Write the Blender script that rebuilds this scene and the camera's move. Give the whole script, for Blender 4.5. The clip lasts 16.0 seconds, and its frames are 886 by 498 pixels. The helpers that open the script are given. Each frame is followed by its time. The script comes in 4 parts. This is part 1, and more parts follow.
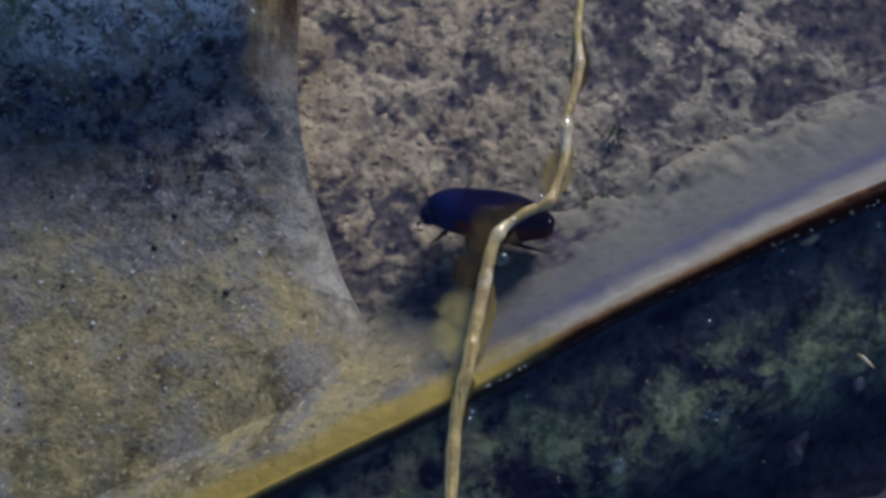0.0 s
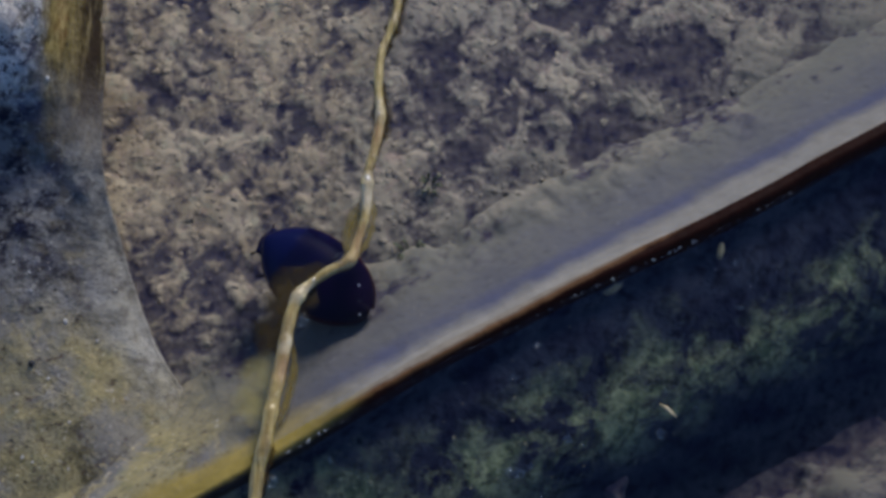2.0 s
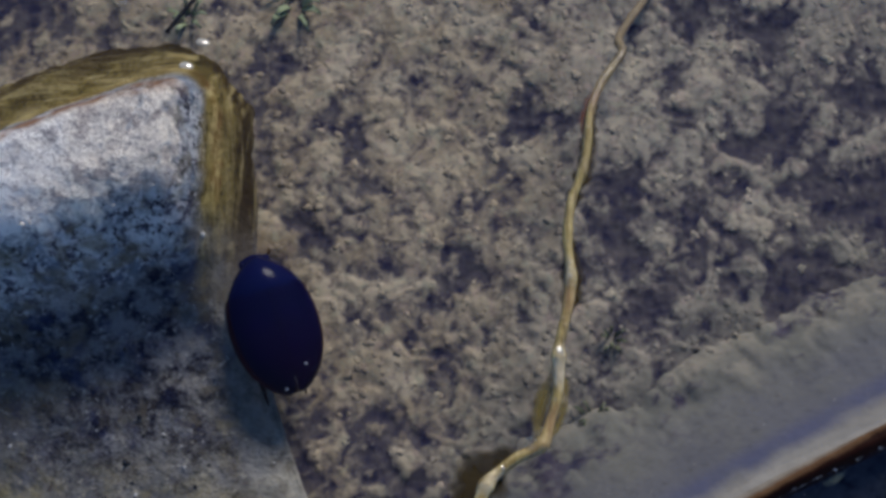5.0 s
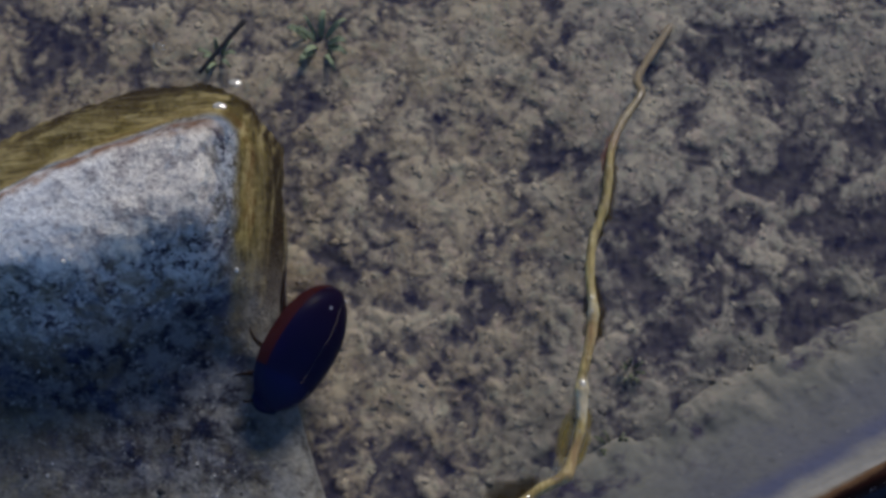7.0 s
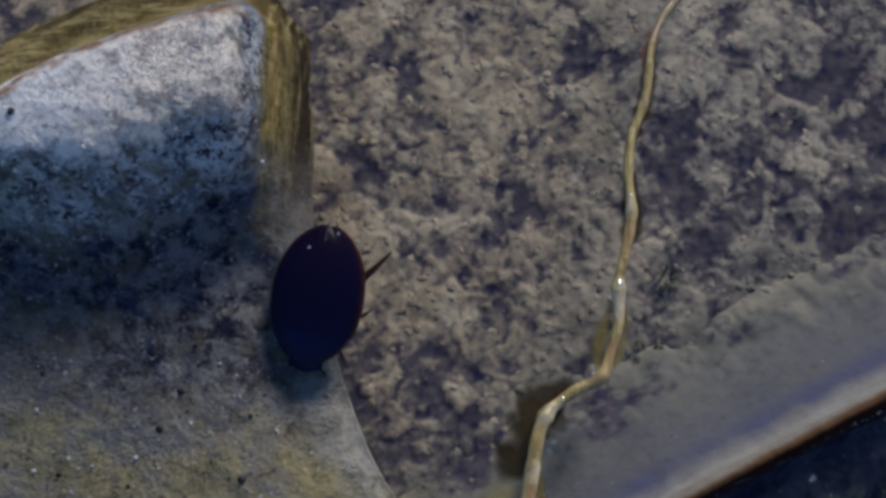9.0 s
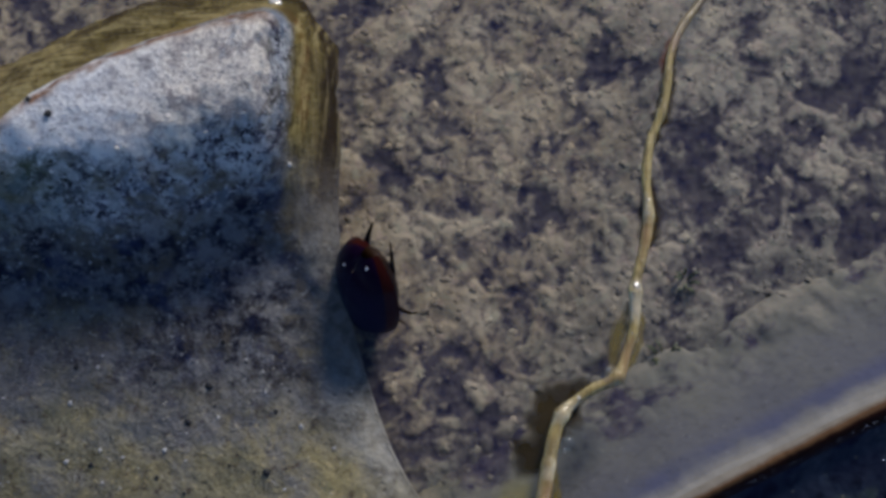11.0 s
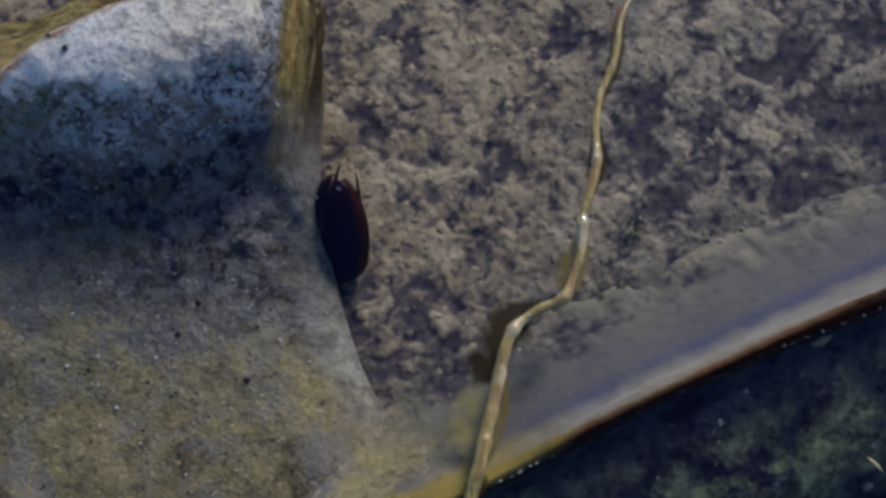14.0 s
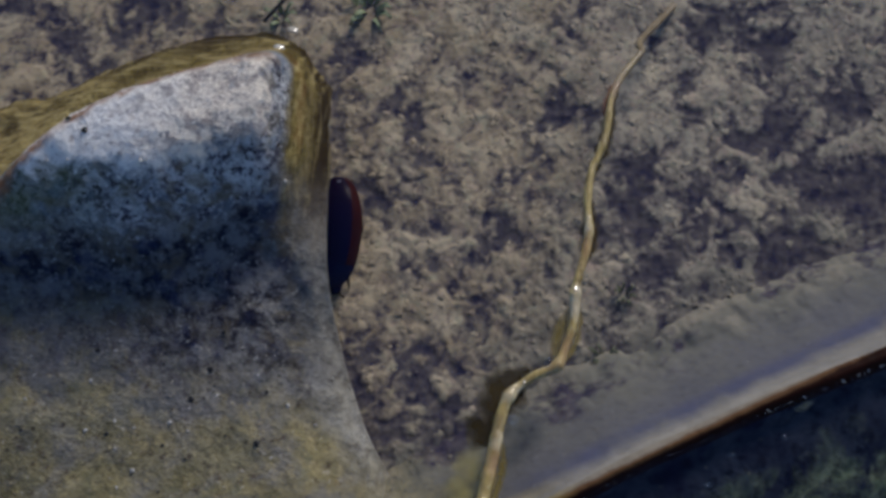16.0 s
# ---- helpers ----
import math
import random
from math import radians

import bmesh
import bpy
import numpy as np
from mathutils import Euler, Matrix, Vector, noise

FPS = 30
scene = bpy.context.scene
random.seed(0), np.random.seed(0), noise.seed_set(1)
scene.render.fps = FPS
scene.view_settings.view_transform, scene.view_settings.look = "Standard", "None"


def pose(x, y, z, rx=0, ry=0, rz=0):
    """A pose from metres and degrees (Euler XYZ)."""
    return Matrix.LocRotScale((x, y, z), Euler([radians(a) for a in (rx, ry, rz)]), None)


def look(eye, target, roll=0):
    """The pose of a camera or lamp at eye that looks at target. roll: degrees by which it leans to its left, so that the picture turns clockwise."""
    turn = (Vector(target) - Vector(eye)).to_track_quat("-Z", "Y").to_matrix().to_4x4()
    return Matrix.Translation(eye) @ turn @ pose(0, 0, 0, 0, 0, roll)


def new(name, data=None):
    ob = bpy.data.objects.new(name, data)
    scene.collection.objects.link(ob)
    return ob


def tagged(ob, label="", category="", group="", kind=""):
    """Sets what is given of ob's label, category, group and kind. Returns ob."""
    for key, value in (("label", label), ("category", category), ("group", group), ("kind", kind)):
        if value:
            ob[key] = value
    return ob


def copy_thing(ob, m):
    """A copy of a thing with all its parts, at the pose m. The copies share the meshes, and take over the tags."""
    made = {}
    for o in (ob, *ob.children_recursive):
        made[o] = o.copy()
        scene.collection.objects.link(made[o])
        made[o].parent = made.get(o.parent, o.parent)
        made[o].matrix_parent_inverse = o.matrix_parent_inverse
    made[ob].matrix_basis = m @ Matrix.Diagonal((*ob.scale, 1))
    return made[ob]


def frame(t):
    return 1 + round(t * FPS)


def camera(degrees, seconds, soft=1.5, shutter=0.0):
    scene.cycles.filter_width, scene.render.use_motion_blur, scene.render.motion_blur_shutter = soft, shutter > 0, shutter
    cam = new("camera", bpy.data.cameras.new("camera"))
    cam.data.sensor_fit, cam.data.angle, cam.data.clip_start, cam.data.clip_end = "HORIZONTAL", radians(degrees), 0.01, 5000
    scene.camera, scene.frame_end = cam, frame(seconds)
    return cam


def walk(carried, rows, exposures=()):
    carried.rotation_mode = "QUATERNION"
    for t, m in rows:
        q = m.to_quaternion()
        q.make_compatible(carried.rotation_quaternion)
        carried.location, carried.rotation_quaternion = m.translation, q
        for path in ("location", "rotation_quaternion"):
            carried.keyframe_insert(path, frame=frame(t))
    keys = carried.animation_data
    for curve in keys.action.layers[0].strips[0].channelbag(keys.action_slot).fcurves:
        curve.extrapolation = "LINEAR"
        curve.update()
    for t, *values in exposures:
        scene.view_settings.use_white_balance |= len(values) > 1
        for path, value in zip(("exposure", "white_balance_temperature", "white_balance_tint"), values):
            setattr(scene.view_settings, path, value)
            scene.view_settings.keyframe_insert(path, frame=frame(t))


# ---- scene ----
# All building is done in centimetres (CM metres each): a hand-sized corner of a pond.
CM = 0.01
cam = camera(36.0, 16.0, soft=3.5)
PATH = [
    (0, (-0.00256, -0.02991, 0.09364), (-0.00393, -0.00078, -0.00202), -0.29),
    (0.5, (-0.00142, -0.02661, 0.09379), (0.00014, 0.00083, -0.00236), 4.86),
    (1, (0.00213, -0.02414, 0.09381), (0.00350, 0.00227, -0.00263), 3.73),
    (1.5, (0.00752, -0.02164, 0.09581), (0.00733, 0.00319, -0.00105), -0.09),
    (2, (0.01054, -0.02363, 0.09458), (0.01034, 0.00383, -0.00158), -0.41),
    (2.5, (0.00834, -0.02176, 0.09639), (0.00870, 0.00430, -0.00016), 1.09),
    (3, (0.00112, -0.01956, 0.09329), (0.00359, 0.00620, -0.00331), 5.64),
    (3.5, (0.00035, -0.01490, 0.08723), (-0.00038, 0.00874, -0.00993), -1.27),
    (4, (-0.00143, -0.01310, 0.08779), (-0.00238, 0.01130, -0.00919), -1.60),
    (4.5, (-0.00123, -0.01039, 0.08901), (-0.00299, 0.01505, -0.00768), -3.38),
    (4.7, (-0.00193, -0.00750, 0.08879), (-0.00275, 0.01671, -0.00823), -1.47),
    (6.8, (-0.00252, -0.00524, 0.09286), (-0.00394, 0.02002, -0.00388), -2.83),
    (7, (-0.00454, -0.00603, 0.09221), (-0.00474, 0.01930, -0.00452), 0.03),
    (7.5, (-0.00301, -0.00855, 0.09154), (-0.00496, 0.01627, -0.00531), -3.72),
    (8, (-0.00209, -0.01052, 0.09183), (-0.00477, 0.01361, -0.00517), -5.21),
    (8.5, (-0.00485, -0.01033, 0.08964), (-0.00579, 0.01287, -0.00763), -1.12),
    (9, (-0.00619, -0.01036, 0.08766), (-0.00686, 0.01312, -0.00954), -0.42),
    (9.2, (-0.00487, -0.00953, 0.08807), (-0.00689, 0.01308, -0.00932), -3.85),
    (11.3, (-0.00452, -0.01230, 0.08987), (-0.00926, 0.01239, -0.00692), -8.61),
    (11.5, (-0.00309, -0.01509, 0.08957), (-0.00914, 0.01167, -0.00660), -10.27),
    (12, (-0.00307, -0.01964, 0.09107), (-0.00791, 0.00883, -0.00467), -6.95),
    (12.5, (-0.00255, -0.02467, 0.08960), (-0.00684, 0.00682, -0.00521), -4.31),
    (13, (-0.00111, -0.02469, 0.09543), (-0.00600, 0.00554, 0.00024), -5.63),
    (13.5, (-0.00065, -0.02456, 0.09631), (-0.00544, 0.00563, 0.00110), -5.37),
    (14, (-0.00131, -0.02437, 0.09729), (-0.00545, 0.00521, 0.00185), -4.38),
    (14.5, (-0.00183, -0.02447, 0.09831), (-0.00609, 0.00546, 0.00299), -4.46),
    (15, (-0.00173, -0.02307, 0.10036), (-0.00559, 0.00663, 0.00495), -3.96),
    (15.5, (0.00048, -0.02236, 0.10222), (-0.00384, 0.00791, 0.00701), -4.83),
    (16, (0.00002, -0.02275, 0.10333), (-0.00538, 0.00869, 0.00856), -6.28),
]
walk(cam, [(t, look(eye, target, roll)) for t, eye, target, roll in PATH], exposures=((0.0, 0.27, 5850, 12.5), (2.5, 0.18, 5950, 12), (4.3, 0.17, 6050, 11.5), (7.0, -0.08, 5960, 11), (9.0, -0.02, 6000, 11), (12.0, 0.01, 6010, 11.5), (16.0, -0.05, 6170, 11)))

# ---- light ----
SUN_ELEVATION, SUN_AZIMUTH = radians(33), radians(22)   # azimuth from +y, clockwise seen from above


def daylight():
    world = bpy.data.worlds.new("world")
    scene.world = world
    world.use_nodes = True
    nt = world.node_tree
    sky = nt.nodes.new("ShaderNodeTexSky")
    sky.sky_type, sky.sun_disc = "NISHITA", False
    sky.air_density, sky.dust_density, sky.ozone_density, sky.altitude = 0.8, 0.0, 3.0, 1500
    sky.sun_elevation, sky.sun_rotation = SUN_ELEVATION, SUN_AZIMUTH
    bg = nt.nodes["Background"]
    nt.links.new(sky.outputs[0], bg.inputs[0])
    bg.inputs[1].default_value = 0.15
    data = bpy.data.lights.new("sun", "SUN")
    data.energy, data.angle, data.color = 3.6, radians(20.0), (1.0, 0.89, 0.74)
    sun = new("sun", data)
    away = Vector((math.sin(SUN_AZIMUTH) * math.cos(SUN_ELEVATION), math.cos(SUN_AZIMUTH) * math.cos(SUN_ELEVATION), math.sin(SUN_ELEVATION)))
    sun.matrix_world = look(away, (0, 0, 0))


daylight()


# ---- materials ----
# the ledge's crest, on plan (cm)
RIDGE_A, RIDGE_B = np.array((-1.6, -1.90)), np.array((2.8, 0.49))
RIDGE_DIR = (RIDGE_B - RIDGE_A) / np.linalg.norm(RIDGE_B - RIDGE_A)
class Mat:
    """A small builder of node materials; texture space is in centimetres."""

    def __init__(self, name, rough=0.7, spec=0.4):
        self.m = bpy.data.materials.new(name)
        self.m.use_nodes = True
        self.nt = self.m.node_tree
        self.bsdf = self.nt.nodes["Principled BSDF"]
        self.bsdf.inputs["Roughness"].default_value = rough
        self.bsdf.inputs["Specular IOR Level"].default_value = spec
        tc = self.node("ShaderNodeTexCoord")
        sc = self.node("ShaderNodeVectorMath")
        sc.operation = "SCALE"
        sc.inputs["Scale"].default_value = 100.0
        self.link(tc.outputs["Object"], sc.inputs[0])
        self.cm = sc.outputs[0]
        self.relief = self.warped = None

    def node(self, kind):
        return self.nt.nodes.new(kind)

    def link(self, a, b):
        self.nt.links.new(a, b)

    def noise(self, size, detail=4.0, rough=0.55, warp=0.0, stretch=None):
        n = self.node("ShaderNodeTexNoise")
        n.inputs["Scale"].default_value = 1.0 / size
        n.inputs["Detail"].default_value, n.inputs["Roughness"].default_value = detail, rough
        n.inputs["Distortion"].default_value = warp
        v = self.cm
        if stretch:
            k = self.node("ShaderNodeVectorMath")
            k.operation = "MULTIPLY"
            k.inputs[1].default_value = stretch
            self.link(v, k.inputs[0])
            v = k.outputs[0]
        self.link(v, n.inputs["Vector"])
        return n.outputs["Fac"]

    def curds(self, size):
        """0 in the middle of rounded lumps, towards 1 in the seams between them."""
        n = self.node("ShaderNodeTexNoise")
        n.inputs["Scale"].default_value, n.inputs["Detail"].default_value = 1.6 / size, 4.0
        self.link(self.cm, n.inputs["Vector"])
        k = self.node("ShaderNodeVectorMath")
        k.operation = "MULTIPLY_ADD"
        k.inputs[1].default_value, k.inputs[2].default_value = (0.9 * size,) * 3, (-0.45 * size,) * 3
        self.link(n.outputs["Color"], k.inputs[0])
        a = self.node("ShaderNodeVectorMath")
        a.operation = "ADD"
        self.link(self.cm, a.inputs[0])
        self.link(k.outputs[0], a.inputs[1])
        v = self.node("ShaderNodeTexVoronoi")
        v.inputs["Scale"].default_value = 1.0 / size
        self.link(a.outputs[0], v.inputs["Vector"])
        return v.outputs["Distance"]

    def ramp(self, fac, *stops):
        """Stops of (place, colour or grey)."""
        r = self.node("ShaderNodeValToRGB")
        els = r.color_ramp.elements
        while len(els) < len(stops):
            els.new(0.5)
        for e, (p, c) in zip(els, stops):
            e.position = p
            e.color = (c, c, c, 1) if isinstance(c, (int, float)) else (*c, 1)
        self.link(fac, r.inputs[0])
        return r.outputs[0]

    def mix(self, fac, a, b, kind="MIX"):
        n = self.node("ShaderNodeMix")
        n.data_type, n.blend_type = "RGBA", kind
        for value, place in ((fac, 0), (a, 6), (b, 7)):
            if isinstance(value, (int, float)):
                n.inputs[place].default_value = value
            elif isinstance(value, tuple):
                n.inputs[place].default_value = (*value, 1)
            else:
                self.link(value, n.inputs[place])
        return n.outputs[2]

    def math(self, op, a, b):
        n = self.node("ShaderNodeMath")
        n.operation = op
        for value, place in ((a, 0), (b, 1)):
            if isinstance(value, (int, float)):
                n.inputs[place].default_value = value
            else:
                self.link(value, n.inputs[place])
        return n.outputs[0]

    def axis(self, n):
        s = self.node("ShaderNodeSeparateXYZ")
        self.link(self.cm, s.inputs[0])
        return s.outputs[n]

    def span(self, value, low, high):
        n = self.node("ShaderNodeMapRange")
        n.clamp = True
        self.link(value, n.inputs[0])
        n.inputs[1].default_value, n.inputs[2].default_value = low, high
        return n.outputs[0]

    def near(self, place, radius):
        """1 near a place (cm), falling to 0 at the radius, with a ragged edge."""
        if not self.warped:
            n = self.node("ShaderNodeTexNoise")
            n.inputs["Scale"].default_value, n.inputs["Detail"].default_value = 3.5, 5.0
            n.inputs["Roughness"].default_value = 0.65
            self.link(self.cm, n.inputs["Vector"])
            k = self.node("ShaderNodeVectorMath")
            k.operation = "MULTIPLY_ADD"
            k.inputs[1].default_value, k.inputs[2].default_value = (0.6, 0.6, 0.0), (-0.3, -0.3, 0.0)
            self.link(n.outputs["Color"], k.inputs[0])
            a = self.node("ShaderNodeVectorMath")
            a.operation = "ADD"
            self.link(self.cm, a.inputs[0])
            self.link(k.outputs[0], a.inputs[1])
            flat = self.node("ShaderNodeVectorMath")
            flat.operation = "MULTIPLY"
            flat.inputs[1].default_value = (1, 1, 0)
            self.link(a.outputs[0], flat.inputs[0])
            self.warped = flat.outputs[0]
        d = self.node("ShaderNodeVectorMath")
        d.operation = "DISTANCE"
        self.link(self.warped, d.inputs[0])
        d.inputs[1].default_value = (*place, 0)
        return self.span(d.outputs["Value"], radius, 0.0)

    def colour(self, c):
        if isinstance(c, tuple):
            self.bsdf.inputs["Base Color"].default_value = (*c, 1)
        else:
            self.link(c, self.bsdf.inputs["Base Color"])
        return self

    def bump(self, height, depth, strength=1.0):
        n = self.node("ShaderNodeBump")
        n.inputs["Strength"].default_value = strength
        n.inputs["Distance"].default_value = depth * CM
        self.link(height, n.inputs["Height"])
        if self.relief:
            self.link(self.relief, n.inputs["Normal"])
        self.relief = n.outputs[0]
        self.link(self.relief, self.bsdf.inputs["Normal"])
        return self


# pits in the mud, their shade and dark silt painted together: x, y, radius
DARK_PITS = [(-0.45, -0.05, 0.25), (1.54, 1.79, 0.28), (2.45, 1.53, 0.28), (2.15, 1.37, 0.22), (1.01, 1.74, 0.26), (0.93, 2.14, 0.2), (-0.87, 2.53, 0.18), (-0.61, 0.39, 0.17), (-0.88, -0.02, 0.24),
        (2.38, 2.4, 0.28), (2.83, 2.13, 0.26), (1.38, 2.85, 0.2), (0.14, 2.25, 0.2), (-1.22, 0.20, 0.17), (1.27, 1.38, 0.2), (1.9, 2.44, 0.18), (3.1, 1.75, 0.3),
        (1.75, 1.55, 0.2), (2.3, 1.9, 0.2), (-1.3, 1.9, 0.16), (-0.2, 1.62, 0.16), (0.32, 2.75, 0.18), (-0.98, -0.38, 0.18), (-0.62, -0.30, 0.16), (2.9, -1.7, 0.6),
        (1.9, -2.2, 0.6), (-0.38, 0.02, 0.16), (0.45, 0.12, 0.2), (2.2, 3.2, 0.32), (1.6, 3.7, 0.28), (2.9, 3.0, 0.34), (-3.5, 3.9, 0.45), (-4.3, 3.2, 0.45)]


def across_ledge(m):
    """Distance from the ledge's crest on plan (cm), positive towards the open mud."""
    side = m.node("ShaderNodeVectorMath")
    side.operation = "DOT_PRODUCT"
    side.inputs[1].default_value = (-float(RIDGE_DIR[1]), float(RIDGE_DIR[0]), 0)
    m.link(m.cm, side.inputs[0])
    return m.math("ADD", side.outputs["Value"], float(RIDGE_A[0] * RIDGE_DIR[1] - RIDGE_A[1] * RIDGE_DIR[0]))


def mud_tan(m):
    """The colour of the fluffy sediment: warm tan, greyer to the east and by the ledge."""
    east = m.span(m.math("ADD", m.axis(0), m.noise(0.9, 4)), 0.6, 1.4)
    tan = m.mix(east, (0.235, 0.185, 0.120), (0.205, 0.178, 0.138))
    tan = m.mix(m.ramp(m.noise(0.24, 4, 0.55), (0.36, 0.0), (0.66, 1.0)), tan, m.mix(east, (0.37, 0.305, 0.205), (0.325, 0.284, 0.215)))
    tan = m.mix(m.ramp(m.noise(0.42, 3, 0.5), (0.50, 0.0), (0.66, 0.7)), tan, (0.42, 0.355, 0.25))
    tan = m.mix(m.ramp(m.noise(0.10, 4, 0.62, 0.4), (0.54, 0.0), (0.64, 0.45)), tan, (0.25, 0.255, 0.175))
    tan = m.mix(m.ramp(m.noise(0.085, 4, 0.62, 0.7), (0.55, 0.0), (0.65, 0.45)), tan, (0.33, 0.235, 0.195))
    tan = m.mix(m.ramp(m.noise(0.06, 4, 0.6), (0.34, 0.6), (0.48, 0.0)), tan, (0.12, 0.098, 0.085))
    grey = m.span(m.math("ADD", across_ledge(m), m.math("MULTIPLY", m.noise(0.5, 5, 0.65), 1.4)), 2.3, 1.45)
    grey = m.math("MULTIPLY", grey, m.span(across_ledge(m), -5.0, -3.4))
    return m.mix(grey, tan, m.mix(m.noise(0.12, 5, 0.65), (0.095, 0.092, 0.078), (0.175, 0.166, 0.138)))


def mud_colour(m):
    """Fluffy tan flocs; the gaps between are painted dark for silt and shade."""
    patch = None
    for x, y, r in DARK_PITS:
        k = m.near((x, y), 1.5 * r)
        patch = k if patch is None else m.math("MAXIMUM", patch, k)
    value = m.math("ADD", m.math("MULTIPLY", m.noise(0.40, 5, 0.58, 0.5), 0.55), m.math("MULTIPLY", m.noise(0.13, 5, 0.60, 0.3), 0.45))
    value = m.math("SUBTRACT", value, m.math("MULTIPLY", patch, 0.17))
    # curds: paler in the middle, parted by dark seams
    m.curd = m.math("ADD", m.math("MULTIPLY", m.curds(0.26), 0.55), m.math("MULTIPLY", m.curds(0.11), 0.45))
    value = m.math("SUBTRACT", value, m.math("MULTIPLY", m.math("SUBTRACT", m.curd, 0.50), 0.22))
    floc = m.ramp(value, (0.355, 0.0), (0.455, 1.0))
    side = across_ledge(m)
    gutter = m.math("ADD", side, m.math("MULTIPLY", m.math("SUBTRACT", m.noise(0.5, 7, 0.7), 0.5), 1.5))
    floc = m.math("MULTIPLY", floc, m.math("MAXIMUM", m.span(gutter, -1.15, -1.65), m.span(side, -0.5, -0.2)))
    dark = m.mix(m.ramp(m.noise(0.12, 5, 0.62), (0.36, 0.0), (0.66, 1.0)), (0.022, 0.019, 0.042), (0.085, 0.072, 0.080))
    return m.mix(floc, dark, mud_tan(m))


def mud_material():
    """The bed: how thick the fluff lies is stored with the mesh, as its relief follows it."""
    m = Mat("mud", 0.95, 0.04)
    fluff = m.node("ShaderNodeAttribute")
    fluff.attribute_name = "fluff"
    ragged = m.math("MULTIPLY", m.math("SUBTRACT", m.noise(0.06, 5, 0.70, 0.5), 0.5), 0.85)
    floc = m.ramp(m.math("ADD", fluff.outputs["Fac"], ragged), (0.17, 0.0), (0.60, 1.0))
    # bluish dark tone paints the shade in the hollows along with the silt
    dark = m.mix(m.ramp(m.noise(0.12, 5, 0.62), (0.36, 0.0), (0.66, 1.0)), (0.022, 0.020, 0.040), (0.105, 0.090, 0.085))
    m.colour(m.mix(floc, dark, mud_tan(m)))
    m.bump(m.noise(0.05, 5, 0.65), 0.016, 0.5)
    return m.m


def silt_colour(m):
    """Mottled olive-brown silt on drowned stone, more ochre towards the open water."""
    silt = m.mix(m.ramp(m.noise(0.32, 7, 0.7), (0.36, 0.0), (0.60, 1.0)), (0.075, 0.07, 0.055), (0.34, 0.30, 0.215))
    silt = m.mix(m.span(m.noise(0.6, 5, 0.65), 0.52, 0.64), silt, (0.27, 0.26, 0.23))
    ochre = m.mix(m.noise(0.16, 5, 0.68), (0.125, 0.102, 0.04), (0.355, 0.308, 0.15))
    low = m.span(m.math("ADD", m.axis(1), m.math("MULTIPLY", m.math("SUBTRACT", m.noise(0.8, 4), 0.5), 2.2)), 0.5, -0.7)
    silt = m.mix(m.math("MULTIPLY", low, 0.7), silt, ochre)
    murk = m.span(m.noise(0.55, 5, 0.65), 0.50, 0.62)
    silt = m.mix(m.math("MULTIPLY", murk, m.span(m.axis(1), -0.3, -0.9)), silt, (0.055, 0.047, 0.026))
    dim = m.math("MULTIPLY", m.span(m.math("ADD", m.axis(1), m.math("MULTIPLY", m.noise(0.5, 5, 0.65), 0.7)), -0.75, -1.35), m.span(m.axis(0), -0.9, -1.5))
    silt = m.mix(m.math("MULTIPLY", dim, 0.65), silt, m.mix(m.ramp(m.noise(0.18, 6, 0.7), (0.4, 0.0), (0.6, 1.0)), (0.035, 0.035, 0.016), (0.19, 0.165, 0.075)))
    silt = m.mix(m.ramp(m.noise(0.12, 6, 0.74), (0.37, 0.5), (0.48, 0.0)), silt, (0.065, 0.058, 0.05))
    silt = m.mix(m.ramp(m.noise(0.5, 5, 0.6, 0.3), (0.48, 0.0), (0.60, 0.55)), silt, m.mix(m.noise(0.13, 4), (0.15, 0.145, 0.155), (0.27, 0.26, 0.265)))
    silt = m.mix(m.ramp(m.noise(0.44, 5, 0.6, 0.6), (0.54, 0.0), (0.66, 0.5)), silt, m.mix(m.noise(0.12, 4), (0.12, 0.125, 0.06), (0.24, 0.235, 0.13)))
    drift = m.ramp(m.noise(0.42, 7, 0.7, 0.6), (0.50, 0.0), (0.60, 0.75))
    silt = m.mix(drift, silt, m.mix(m.noise(0.09, 5, 0.7), (0.15, 0.12, 0.05), (0.43, 0.365, 0.185)))
    bare = m.math("MULTIPLY", m.ramp(m.noise(0.55, 6, 0.66, 0.4), (0.54, 0.0), (0.63, 0.7)), m.span(m.axis(1), -1.0, -0.3))
    silt = m.mix(bare, silt, m.mix(m.noise(0.1, 4), (0.09, 0.088, 0.10), (0.22, 0.215, 0.22)))
    silt = m.mix(m.ramp(m.noise(0.06, 4, 0.62), (0.34, 0.7), (0.42, 0.0)), silt, (0.07, 0.045, 0.03))
    silt = m.mix(m.ramp(m.noise(0.05, 3, 0.6), (0.60, 0.0), (0.68, 0.6)), silt, (0.48, 0.39, 0.20))
    return m.mix(m.ramp(m.noise(0.045, 3, 0.6), (0.64, 0.0), (0.72, 0.7)), silt, (0.50, 0.46, 0.38))


